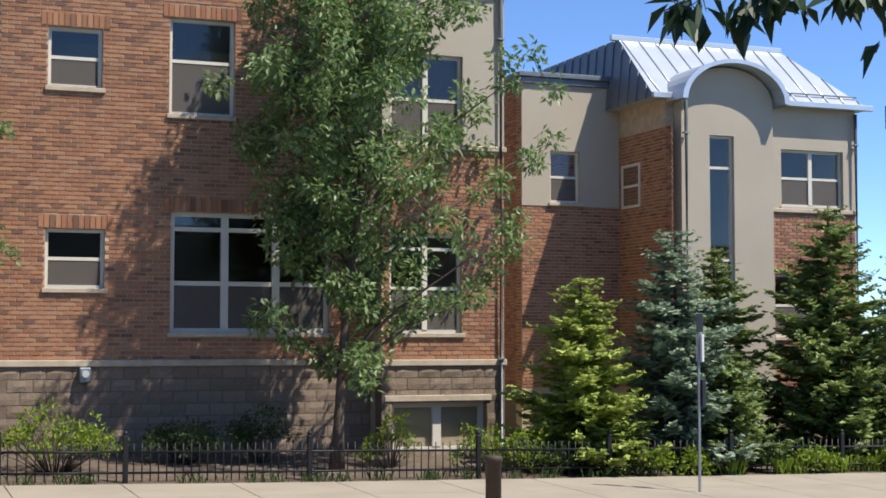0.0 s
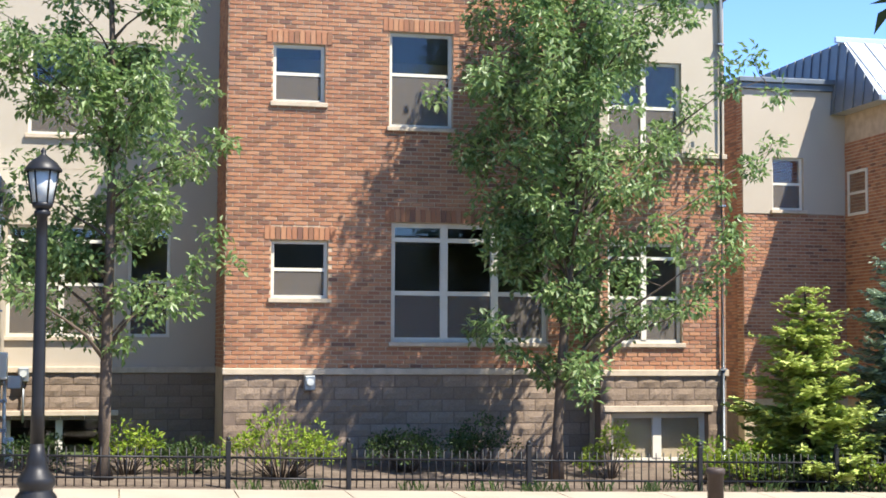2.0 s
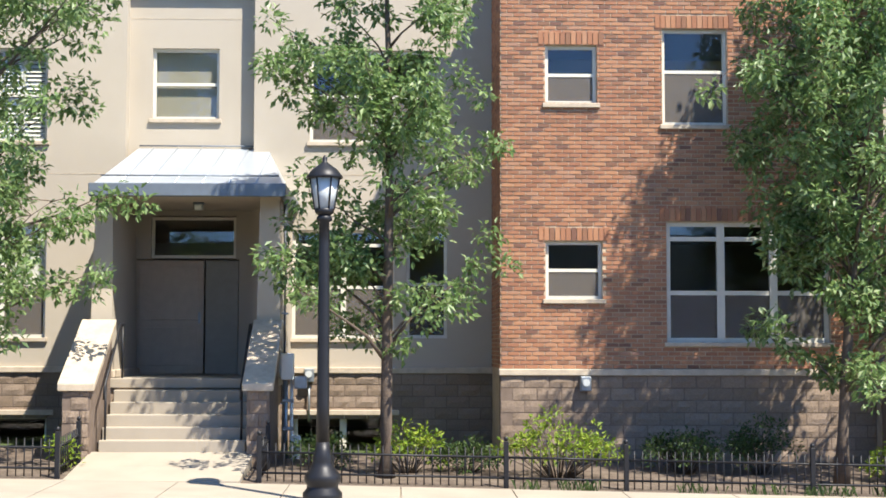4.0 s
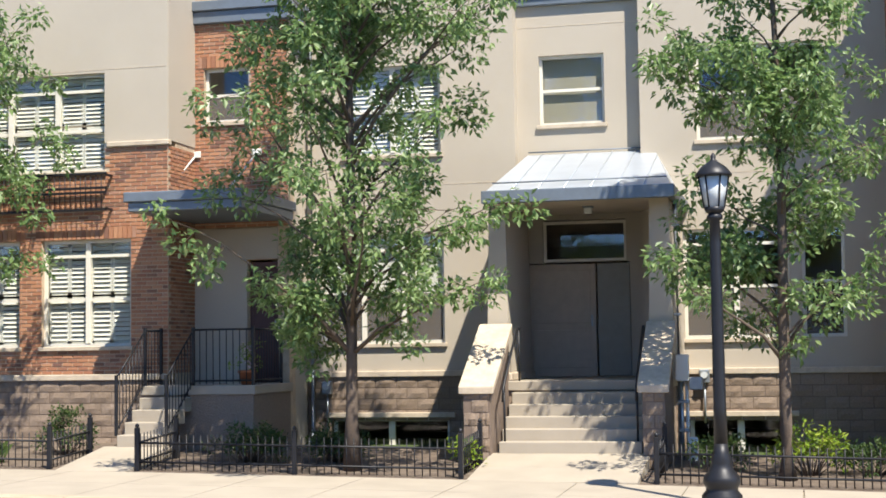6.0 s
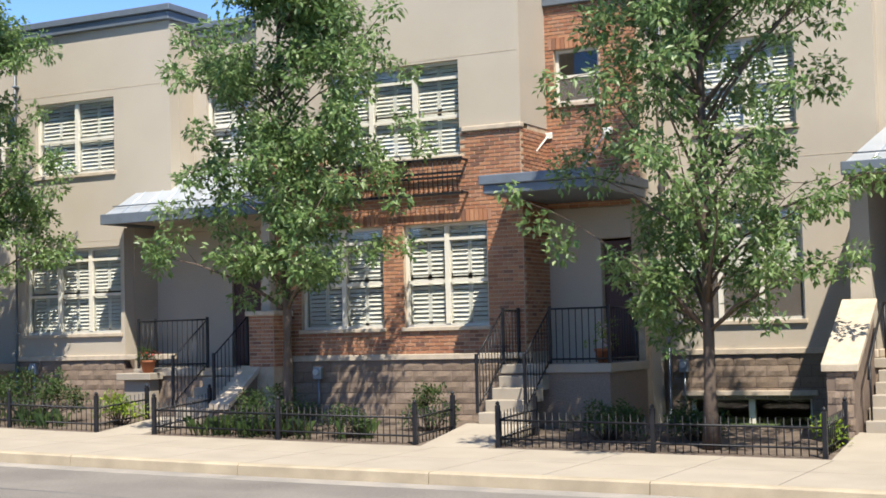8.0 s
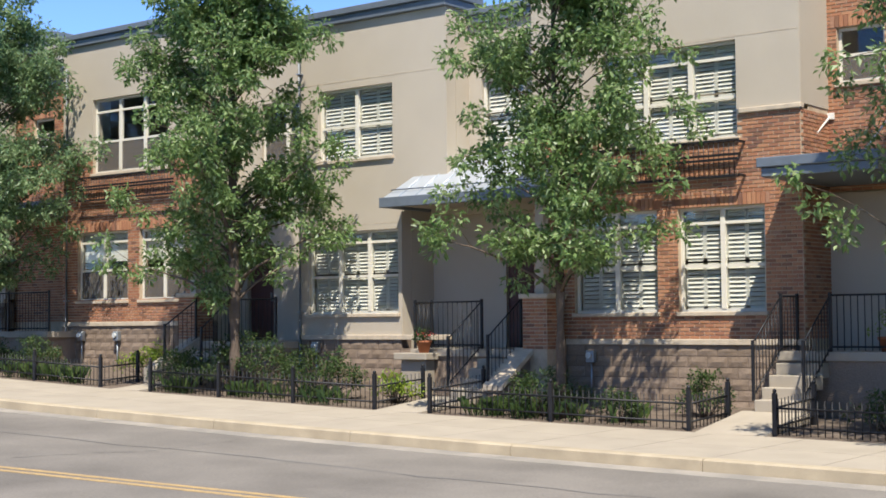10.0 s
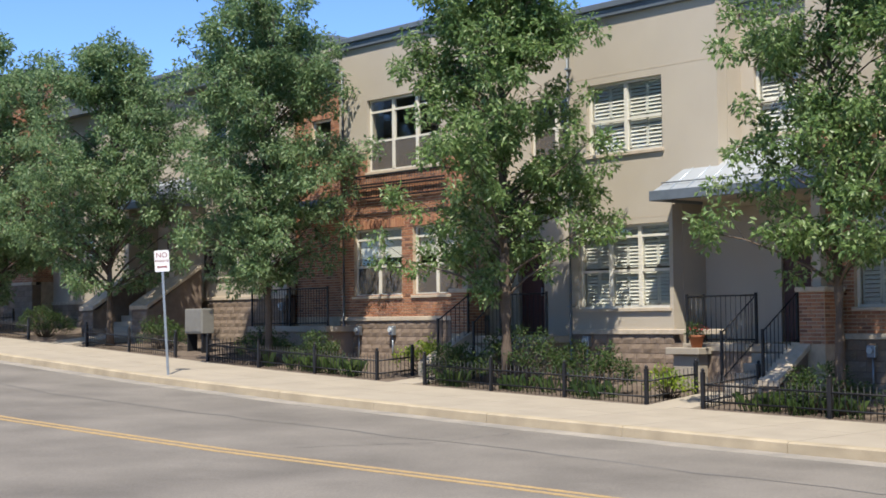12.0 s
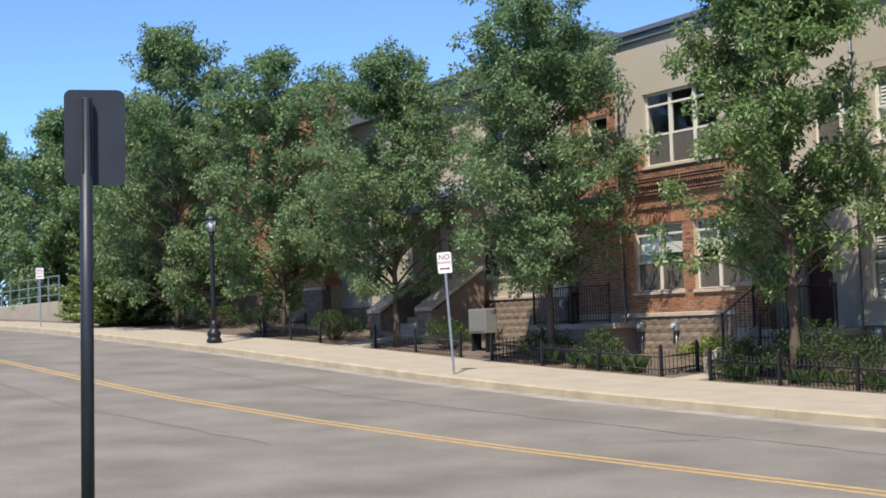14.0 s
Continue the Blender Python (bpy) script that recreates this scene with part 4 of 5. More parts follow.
stairs("front_stairs", -25.35, -24.5, 22.5, 0.35, 1.2, 4, 0.28, "narrow concrete entry steps between two houses", (-25.7, -22.95, 23.35, 25.2))
railing([(-25.5, 22.4, 0.62), (-25.5, 23.35, 1.2)])
railing([(-24.4, 22.5, 0.55), (-24.4, 23.35, 1.2), (-22.97, 23.4, 1.2)])
door(-25.65, -24.85, 1.22, 3.45, 25.28, DARK_DOOR, "dark entry door between two houses")
part("ramp_curb", prism([(22.0, 0.3), (23.4, 1.0), (23.4, 1.3), (22.0, 0.62)], -25.75, -25.4), CONCRETE, tagged(thing("stair_curb", "pale sloping concrete curb beside the steps", "curb"), ""))
railing([(-34.4, 23.3, 1.45), (-32.6, 23.3, 1.45), (-30.9, 23.3, 1.45)], 1.0, "black iron landing railing")
lb = thing("landing", "raised concrete landing along the facade", "landing", (-32.6, 24.2, 1.45))
part("slab", boxes((-1.9, 1.75, -1.0, 1.2, -0.16, 0.0), bevel=0.012), CONCRETE, lb)
part("base", boxes((-1.8, 1.65, -0.92, 1.2, -1.5, -0.16)), BLOCK, lb)
ca2 = thing("entry_canopy", "flat grey metal entry canopy on the far brick house", "canopy", (-33.0, 23.9, 4.55))
part("fascia", boxes((-1.5, 1.5, 0, 1.5, 0.0, 0.16), (-1.56, 1.56, -0.06, 1.5, 0.16, 0.33), bevel=0.015), SLATE, ca2)
stairs("front_stairs", -42.2, -40.0, 22.7, 1.05, 2.2, 6, 0.28, "far concrete front steps between stone cheek walls", (-42.4, -39.8, 24.1, 25.0))
cheek(-43.1, -42.25, 22.6, 24.5, 2.1, 3.35, 1.0)
cheek(-39.9, -38.9, 22.6, 24.5, 2.1, 3.35, 1.0)
seam_roof("porch_roof", -42.7, -39.5, 25.0, 23.5, 6.2, 5.4, 0.4, "pale metal porch roof of the far stucco house")
for x in (-42.5, -39.7):
    part("shaft", boxes((x - 0.15, x + 0.15, 23.9, 24.98, 2.2, 5.25)), STUCCO, thing("porch_pier", "stucco pier at the side of the far porch", "pillar"))
door(-41.7, -40.6, 2.22, 4.3, 24.94, DARK_DOOR, "dark front door of the far porch")


ub = thing("utility_cabinet", "grey metal utility cabinet on a stand by the entry", "utility cabinet", (-35.4, 22.2, grade(-35.4) + 0.08))
part("cabinet", boxes((-0.45, 0.45, -0.2, 0.2, 0.5, 1.2), bevel=0.02), CABINET, ub)
part("door", boxes((-0.4, 0.4, -0.215, -0.203, 0.56, 1.14), bevel=0.005), CABINET, ub)
for x in (-0.37, 0.37):
    part("leg", boxes((x - 0.03, x + 0.03, -0.15, 0.15, -0.05, 0.5)), IRON, ub)
rv = thing("roof_vent", "grey metal vent pipe on the flat roof", "roof vent", (-54.1, 27.0, 9.2))
part("pipe", tube([(0, 0, 0), (0, 0, 2.75)], 0.07, 10), SLATE, rv)
part("cowl", lathe([(0.07, 2.72), (0.13, 2.75), (0.13, 2.92), (0.07, 2.98)], 10), GALV, rv)
ph = thing("roof_box", "stucco roof box with a grey cap behind the parapet", "roof box", (-36.5, 27.6, 9.2))
part("body", boxes((-0.9, 0.85, -0.6, 0.9, -0.02, 0.85)), STUCCO, ph)
part("cap", boxes((-0.98, 0.93, -0.68, 0.98, 0.85, 1.12), bevel=0.02), SLATE, ph)


def balcony(x0, x1, z0, h, y=24.2):
    b = thing("balcony_rail", "black iron juliet balcony rail under the upper window", "balcony rail", (x0, y - 0.22, z0), "balcony rails")
    picket_run(b, (0, 0, 0), (x1 - x0, 0, 0), h, 0.1, 0.04)
    for t in (0.05, 0.5, 0.62, 1.0):
        part("bar", boxes((0, x1 - x0, -0.02, 0.02, h * t - 0.022, h * t + 0.022)), IRON, b)
    for x in (0, x1 - x0):
        for z in (0.02, h - 0.05):
            part("bracket", boxes((x - 0.02, x + 0.02, -0.02, 0.22, z, z + 0.04)), IRON, b)


balcony(-15.2, -11.95, 4.16, 0.68)
balcony(-30.6, -27.0, 4.75, 0.62)

# ---- neighbouring house with the mansard roof ----
HR = [(18.08, 19.68, 4.42, 5.66), (17.9, 19.0, 1.6, 2.95)]
HS = [(16.07, 16.66, 1.6, 5.82)]
nb = front("n", 17.5, 20.0, 27.0, -0.3, 6.6, BRICK, HR, 0.5, 0, 41, brick_top=4.28)
wall("wall_n_bay", 15.4, 17.62, 26.6, BASE, 6.55, STUCCO, HS, label="tall stucco bay with an arched top")
bm = bmesh.new()
arc = [(15.4 + 1.11 * (1 - math.cos(math.pi * i / 16)), 6.55 + 0.72 * math.sin(math.pi * i / 16)) for i in range(17)]
fr_ = [bm.verts.new((x, 26.6, z)) for x, z in arc]
bk_ = [bm.verts.new((x, 28.6, z)) for x, z in arc]
bm.faces.new(fr_[::-1])
part("wall_n_arch", bm, STUCCO, None, "arched stucco gable of the bay", "structure")
bm = bmesh.new()
for i in range(16):
    ro = []
    for r, y in ((1.0, 26.2), (1.11, 26.2), (1.11, 28.8), (1.0, 28.8)):
        for j in (i, i + 1):
            a = math.pi * j / 16
            ro.append(bm.verts.new((16.51 - (1.11 * r + 0.06) * math.cos(a), y, 6.5 + (0.75 * r + 0.05) * math.sin(a))))
    for f in ((0, 1, 3, 2), (2, 3, 5, 4), (4, 5, 7, 6), (6, 7, 1, 0)):
        bm.faces.new([ro[k] for k in f])
bmesh.ops.remove_doubles(bm, verts=bm.verts, dist=1e-4)
bmesh.ops.recalc_face_normals(bm, faces=bm.faces)
arch = tagged(part("arch_roof", bm, SEAM, None, "curved pale metal roof over the arched bay"), category="roof", kind="structure")
nl = side_wall("wall_n_left", 15.2, 26.93, 33, BASE, 6.6, MORTAR, 0.3)
masonry(nl, -33.0, -26.62, 15.2, 0.5, 6.0, BRICK, axis="-", seed=42)
side_wall("wall_n_bay_right", 17.6, 26.93, 26.99, BASE, 6.55, STUCCO, -0.2)
side_wall("wall_n_right", 20.0, 27.33, 36, BASE, 6.6, STUCCO, -0.3)
wall("wall_n_back", 12.0, 20.0, 36.0, BASE, 7.5, ROOM, label="plain back wall of the neighbouring house")
window(*HR[0], 27.0, 2, label="paired cream window in the neighbouring stucco wall")
window(*HR[1], 27.0, 1, label="cream window in the neighbouring brick wall", soldier=True)
window(*HS[0], 26.6, 1, (0.38, 0.84), label="tall narrow stair window in the stucco bay", sill=False)
mr = thing("mansard_roof", "pale standing-seam metal mansard roof with dark blue-grey side", "roof", (17.5, 26.8, 6.6), kind="structure")
bm = bmesh.new()
E0, E1, RZ = 14.85, 20.25, 8.15
v = [bm.verts.new(p) for p in ((E0, 26.75, 6.6), (E1, 26.75, 6.6), (E1 - 1.1, 28.6, RZ), (E0 + 0.15, 28.6, RZ), (E0, 36, 6.6), (E1, 36, 6.6), (E1 - 1.1, 36, RZ), (E0 + 0.15, 36, RZ))]
for f in ((0, 1, 2, 3), (1, 5, 6, 2), (3, 2, 6, 7), (0, 4, 5, 1), (4, 7, 6, 5)):
    bm.faces.new([v[i] for i in f])
bm.transform(Matrix.Translation((-17.5, -26.8, -6.6)))
part("roof_sheet", bm, SEAM, mr)
bm = bmesh.new()
v = [bm.verts.new(p) for p in ((E0, 26.75, 6.6), (E0 + 0.15, 28.6, RZ), (E0 + 0.15, 36, RZ), (E0, 36, 6.6))]
bm.faces.new(v)
bm.transform(Matrix.Translation((-17.5, -26.8, -6.6)))
part("side_sheet", bm, SLATE, mr, "dark blue-grey seamed metal")
for i in range(13):
    x = E0 + 0.2 + i * 0.42
    t = min(1.0, (E1 - x) / 1.1)
    b = tube([(x, 26.75, 6.615), (min(x, E1), 26.75 + 1.85 * t, 6.615 + (RZ - 6.6) * t)], 0.018, 4)
    b.transform(Matrix.Translation((-17.5, -26.8, -6.6)))
    part("seam", b, SEAM, mr)
for i in range(16):
    y = 27.1 + 0.42 * i
    t = min(1.0, (y - 26.75) / 1.85)
    b = tube([(E0 - 0.012, y, 6.6), (E0 - 0.012 + 0.15 * t, y, 6.6 + (RZ - 6.6) * t)], 0.018, 4)
    b.transform(Matrix.Translation((-17.5, -26.8, -6.6)))
    part("seam", b, SLATE, mr)
for z, y, x1 in ((0.0, 26.72, E1 + 0.03), (1.55, 28.6, E1 - 1.07), (0.25, 27.03, E1 - 0.15)):
    b = boxes((E0 - 0.05, x1, y - 0.05, y + 0.05, 6.56 + z, 6.68 + z) if z != 0.25 else (17.9, x1, y - 0.02, y + 0.02, 6.84 + 0.05, 6.87 + 0.05), bevel=0.008)
    b.transform(Matrix.Translation((-17.5, -26.8, -6.6)))
    part("trim", b, SEAM if z != 0.25 else SLATE, mr)
downspout(15.45, 26.55, -0.4, 6.5)
downspout(19.95, 26.95, -0.5, 6.5)
# link between the two houses
HL = [(13.5, 14.22, 4.52, 5.65)]
lk = wall("wall_link", 12.83, 15.2, 29.0, BASE, 4.44, MORTAR, (), label="brick link wall between the houses")
masonry(lk, 12.83, 15.2, 29.0, 0.5, 4.44, BRICK, seed=43)
wall("wall_link_upper", 12.83, 15.2, 28.97, 4.44, 7.1, STUCCO, HL, label="stucco upper link wall")
window(*HL[0], 28.97, 1, label="cream window in the link wall")
parapet("link", 12.83, 15.15, 29.0, 7.1, 0.25)
# brick on brown mortar stands in for the shade on this side wall
ll = side_wall("wall_link_left", 12.83, 29.33, 36, BASE, 7.1, BASE_MORTAR, 0.3)
masonry(ll, -36.0, -29.0, 12.83, 0.5, 7.1, BRICK, axis="-", seed=44)
nw = thing("window_side", "narrow cream window in the shaded side wall", "window", (15.2, 28.4, 4.4), kind="structure")
part("window_frame", boxes((-0.04, -0.01, -0.42, 0.42, 0, 0.06), (-0.04, -0.01, -0.42, 0.42, 0.9, 0.96), (-0.04, -0.01, -0.42, -0.36, 0.06, 0.9), (-0.04, -0.01, 0.36, 0.42, 0.06, 0.9), (-0.04, -0.01, -0.36, 0.36, 0.45, 0.5)), TRIM, nw)
part("pane", boxes((-0.022, -0.016, -0.36, 0.36, 0.06, 0.9)), GLASS, nw)


# ---- street furniture ----
def street_lamp(x, y, scale=1.0, label="black cast-iron street lamp with a frosted lantern"):
    z = grade(x)
    s = thing("street_lamp", label, "street lamp", (x, y, z), "street lamps")
    h = 4.25 * scale
    part("base", lathe([(0.25, 0), (0.25, 0.1), (0.2, 0.16), (0.2, 0.2), (0.235, 0.25), (0.225, 0.33), (0.15, 0.42), (0.125, 0.5), (0.135, 0.54), (0.1, 0.62), (0.085, 0.74)], 20), IRON, s)
    part("pole", lathe([(0.085, 0.74), (0.08, 1.2), (0.07, h - 1.0), (0.065, h - 0.72), (0.1, h - 0.7), (0.1, h - 0.66), (0.07, h - 0.62)], 14), IRON, s)
    part("lantern_cup", lathe([(0.07, h - 0.64), (0.12, h - 0.6), (0.13, h - 0.55)], 12), IRON, s)
    part("lantern_glass", lathe([(0.12, h - 0.56), (0.185, h - 0.15)], 6), FROST, s, "frosted glass lantern")
    for i in range(6):
        a = math.pi * i / 3
        part("rib", tube([(0.122 * math.cos(a), 0.122 * math.sin(a), h - 0.56), (0.19 * math.cos(a), 0.19 * math.sin(a), h - 0.14)], 0.012, 4), IRON, s)
    part("roof", lathe([(0.23, h - 0.16), (0.23, h - 0.13), (0.16, h - 0.04), (0.06, h + 0.03), (0.03, h + 0.06), (0.035, h + 0.1), (0.01, h + 0.14)], 12), IRON, s)
    return s


street_lamp(-0.99, 18.75)
street_lamp(-46.0, 18.3)


def flat_sign(parent, w, h, mat, name="plate", y=0.0, z=0.0, r=0.035):
    bm = bmesh.new()
    pts = []
    for cx, cz, a0 in ((w / 2 - r, h / 2 - r, 0), (-w / 2 + r, h / 2 - r, 90), (-w / 2 + r, -h / 2 + r, 180), (w / 2 - r, -h / 2 + r, 270)):
        pts += [(cx + r * math.cos(radians(a0 + 22.5 * k)), cz + r * math.sin(radians(a0 + 22.5 * k))) for k in range(5)]
    a = [bm.verts.new((px, y, z + pz)) for px, pz in pts]
    b = [bm.verts.new((px, y + 0.006, z + pz)) for px, pz in pts]
    bm.faces.new(a)
    bm.faces.new(b[::-1])
    for i in range(len(a)):
        j = (i + 1) % len(a)
        bm.faces.new((a[i], b[i], b[j], a[j]))
    bmesh.ops.recalc_face_normals(bm, faces=bm.faces)
    return part(name, bm, mat, parent)


def words(parent, text, size, x, z, y, mat):
    cu = bpy.data.curves.new("lettering", "FONT")
    cu.body, cu.size, cu.align_x, cu.align_y, cu.extrude = text, size, "CENTER", "CENTER", 0.001
    ob = new("lettering", cu)
    dg = bpy.context.evaluated_depsgraph_get()
    me = bpy.data.meshes.new_from_object(ob.evaluated_get(dg))
    bpy.data.objects.remove(ob)
    me.transform(Matrix.Translation((x, y, z)) @ Matrix.Rotation(math.pi / 2, 4, "X"))
    me.materials.clear()
    me.materials.append(mat)
    ob = new("lettering", me)
    ob.parent = parent
    return tagged(ob, "red sign lettering")


def parking_sign(x, y, turn, lean, h, label):
    z = grade(x)
    s = thing("parking_sign", label, "street sign", (x, y, z), "street signs")
    s.rotation_euler = (0, radians(lean), radians(turn))
    part("post", boxes((-0.03, 0.03, 0.0, 0.035, -0.1, h), bevel=0.006), GALV, s)
    p = flat_sign(s, 0.34, 0.50, SIGN_WHITE, y=-0.012, z=h - 0.22)
    words(p, "NO", 0.17, 0, h - 0.09, -0.016, SIGN_RED)
    words(p, "PARKING", 0.075, 0, h - 0.22, -0.016, SIGN_RED)
    part("arrow", boxes((-0.08, 0.08, -0.016, -0.012, h - 0.375, h - 0.345), (-0.11, -0.08, -0.016, -0.012, h - 0.385, h - 0.335), (0.08, 0.11, -0.016, -0.012, h - 0.385, h - 0.335)), SIGN_RED, p)
    return s


parking_sign(-29.9, 17.9, 52, -3.0, 2.85, "white and red no-parking sign on a leaning steel post")
parking_sign(-66.0, 18.0, 68, 0.0, 2.6, "distant white and red no-parking sign on a steel post")
sg = thing("road_sign", "dark back of a road sign on a slim post", "street sign", (-7.41, 2.3, ground_height(-7.41, 2.3)))
sg.rotation_euler = (0, radians(0.4), radians(72))
part("post", tube([(-0.065, 0.02, -0.05), (-0.042, 0.02, 2.8)], 0.034, 12), POST, sg)
flat_sign(sg, 0.31, 0.50, SIGN_BACK, y=0.055, z=2.60, r=0.04)
part("clamp", boxes((-0.065, -0.02, -0.012, 0.06, 2.4, 2.8), bevel=0.005), POST, sg)
ps = thing("post_sign", "slim steel post with narrow sign plates seen edge on", "street sign", (11.02, 18.6, grade(11)))
part("post", boxes((-0.018, 0.018, -0.015, 0.015, -0.05, 2.55), bevel=0.005), GALV, ps)
part("plate", boxes((-0.05, 0.06, -0.03, -0.02, 2.28, 2.55), bevel=0.004), SIGN_BACK, ps)
part("plate", boxes((0.02, 0.06, -0.06, 0.1, 1.85, 2.25), bevel=0.004), SIGN_WHITE, ps, "white sign plate seen edge on")
part("plate", boxes((0.03, 0.09, -0.05, 0.1, 1.2, 1.6), bevel=0.004), SIGN_BACK, ps)
bo = thing("bollard", "brown metal bollard at the pavement edge", "bollard", (7.55, 18.0, grade(7.5)))
part("shaft", lathe([(0.105, -0.05), (0.105, 0.5), (0.125, 0.5), (0.125, 0.56), (0.11, 0.58)], 14), material("brown bollard paint", (0.07, 0.05, 0.04), 0.6), bo)


# ---- plants ----
def leaves(centres, spread, per, size, rng, squash=0.8, droop=0.3):
    """Pointed leaves folded on the midrib, scattered in clumps: vertices and faces."""
    n = len(centres) * per
    c = np.repeat(np.array(centres, float), per, axis=0)
    off = rng.normal(0, 1, (n, 3))
    off /= np.maximum(np.linalg.norm(off, axis=1, keepdims=True), 1e-6)
    off *= (rng.random((n, 1)) ** 0.45) * spread
    off[:, 2] *= squash
    p = c + off
    d = off / spread + rng.normal(0, 0.6, (n, 3))
    d[:, 2] -= droop
    d /= np.linalg.norm(d, axis=1, keepdims=True)
    up = rng.normal(0, 0.5, (n, 3)) + np.array([0, 0, 1.0])
    s = np.cross(d, up)
    s /= np.maximum(np.linalg.norm(s, axis=1, keepdims=True), 1e-6)
    nn = np.cross(s, d)
    ln = size * rng.uniform(0.65, 1.25, (n, 1))
    wd = ln * 0.25
    a, tip = p, p + d * ln
    m1, m2 = p + d * ln * 0.45 + s * wd + nn * wd * 0.5, p + d * ln * 0.45 - s * wd + nn * wd * 0.5
    v = np.stack([a, m1, tip, m2], 1).reshape(-1, 3)
    i = np.arange(n)[:, None] * 4
    f = np.concatenate([np.concatenate([i, i + 1, i + 2], 1), np.concatenate([i, i + 2, i + 3], 1)])
    return v, f


def mesh_of(name, v, f, mat, parent, kind="stuff"):
    me = bpy.data.meshes.new(name)
    me.from_pydata(v.tolist() if hasattr(v, "tolist") else v, [], f.tolist() if hasattr(f, "tolist") else f)
    me.materials.append(mat)
    ob = new(name, me)
    ob.parent = parent
    return tagged(ob, kind=kind)


def street_tree(x, y, crown, seed, mat=LEAF, label="", limbs=50, per=50, trunk=0.085, size=0.13, depth=0.85, lean=0.0, gaps=0.3, spread=0.27):
    """A young street tree: tapered trunk, rising limbs with twigs, and a loose crown of leaf sprays.
    crown lists (height, reach to the left, reach to the right) from the lowest foliage to the top."""
    rng = np.random.default_rng(seed)
    z0 = grade(x) + 0.03
    t = thing("street_tree", label, "tree", (x, y, z0), "street trees")
    hs, ls, rs = (np.array(c, float) for c in zip(*crown))
    top = hs[-1]
    pts, rad = [], []
    for i in range(14):
        q = i / 13
        pts.append((lean * q ** 1.3 + 0.07 * math.sin(5 * q + seed) * q, 0.06 * math.sin(4 * q + seed) * q, top * 0.97 * q))
        rad.append(trunk * (1 - q) ** 0.8 + 0.012 + (0.05 if i == 0 else 0))
    P, Q = np.array(pts), np.linspace(0, 1, 14)
    part("trunk", tube(pts, rad, 9), BARK, t)

    def axis_at(h):
        q = min(max(h / (top * 0.97), 0.02), 1.0)
        return np.array([np.interp(q, Q, P[:, k]) for k in range(3)])

    bm, tips = bmesh.new(), []
    made = 0
    holes = rng.uniform(0, 6.28, 4)
    while made < limbs:
        h = hs[0] + (top - hs[0]) * rng.random() ** 0.78
        a = rng.uniform(0, 2 * math.pi)
        if math.sin(2.3 * h + holes[0] + 1.7 * math.sin(a + holes[1])) * math.sin(3 * a + 1.3 * h + holes[2]) > 1 - gaps * 1.6:
            continue
        made += 1
        c, sn = math.cos(a), math.sin(a)
        reach = np.interp(h, hs, rs if c > 0 else ls)
        wide = 0.5 * (np.interp(h, hs, rs) + np.interp(h, hs, ls)) * depth
        r = rng.random() ** 0.42
        centre = axis_at(h)
        end = np.array([c * reach * r, centre[1] + sn * wide * r, h]) + np.array([centre[0] * (1 - abs(c)), 0, 0])
        far = math.hypot(*(end - centre)[:2])
        base = axis_at(max(hs[0] * 0.8, h - 0.25 - far * rng.uniform(0.35, 0.75)))
        line, rr = [], []
        for k in range(6):
            q = k / 5
            p = base + (end - base) * np.array([q, q, q ** 0.75]) + rng.normal(0, 0.05, 3) * q
            line.append(p)
            rr.append(max(0.005, (0.012 + 0.012 * far) * (1 - q) * (1.15 - 0.6 * h / top)))
        tube([tuple(p) for p in line], rr, 5, bm)
        for k in range(2, 6):
            for _ in range(1 if k < 4 else 2):
                e = line[k] + rng.normal(0, 1, 3) * np.array([0.25, 0.25, 0.2])
                tube([tuple(line[k]), tuple((line[k] + e) / 2 + rng.normal(0, 0.03, 3)), tuple(e)], [0.008, 0.006, 0.004], 3, bm)
                tips.append(e)
    part("branchwork", bm, BARK, t, kind="stuff")
    v, f = leaves(tips, spread, per, size, rng, 0.8, 0.4)
    mesh_of("crown", v, f, mat, t)
    return t


ASH = "young street tree with a loose light-green crown in the mulch bed"
street_tree(6.6, 22.0, [(1.75, 0.2, 2.9), (2.5, 1.7, 3.3), (3.4, 0.6, 3.7), (4.6, 1.0, 4.8), (5.8, 1.9, 4.7), (7.2, 1.7, 3.4), (8.6, 0.9, 2.9), (9.8, -0.2, 2.3), (10.6, -0.8, 1.6)], 11, label=ASH, limbs=86, per=60, lean=0.95, trunk=0.075, depth=0.7)
street_tree(-0.22, 21.7, [(2.1, 1.2, 1.6), (2.7, 2.0, 2.5), (3.4, 2.2, 2.7), (4.4, 2.2, 1.9), (5.4, 2.0, 1.9), (6.6, 1.6, 1.8), (8.2, 1.1, 1.2), (9.2, 0.3, 0.4)], 12, label=ASH, limbs=42, per=58, gaps=0.5)
street_tree(-6.65, 21.5, [(2.2, 0.9, 1.4), (2.7, 2.2, 2.0), (3.4, 3.1, 2.3), (4.4, 3.4, 2.8), (5.4, 2.4, 3.2), (6.6, 1.8, 3.5), (8.2, 1.6, 2.8), (9.8, 1.2, 2.2), (11.2, 0.7, 1.5), (12.0, 0.2, 0.4)], 13, label=ASH, limbs=134, per=60, depth=0.95, gaps=0.4)
street_tree(-14.2, 21.5, [(2.7, 1.4, 1.4), (3.3, 2.8, 2.3), (4.0, 3.0, 2.2), (5.2, 2.3, 2.2), (6.6, 2.1, 2.1), (7.8, 1.4, 1.4), (8.9, 0.3, 0.4)], 14, label=ASH, limbs=70, per=70, gaps=0.4)
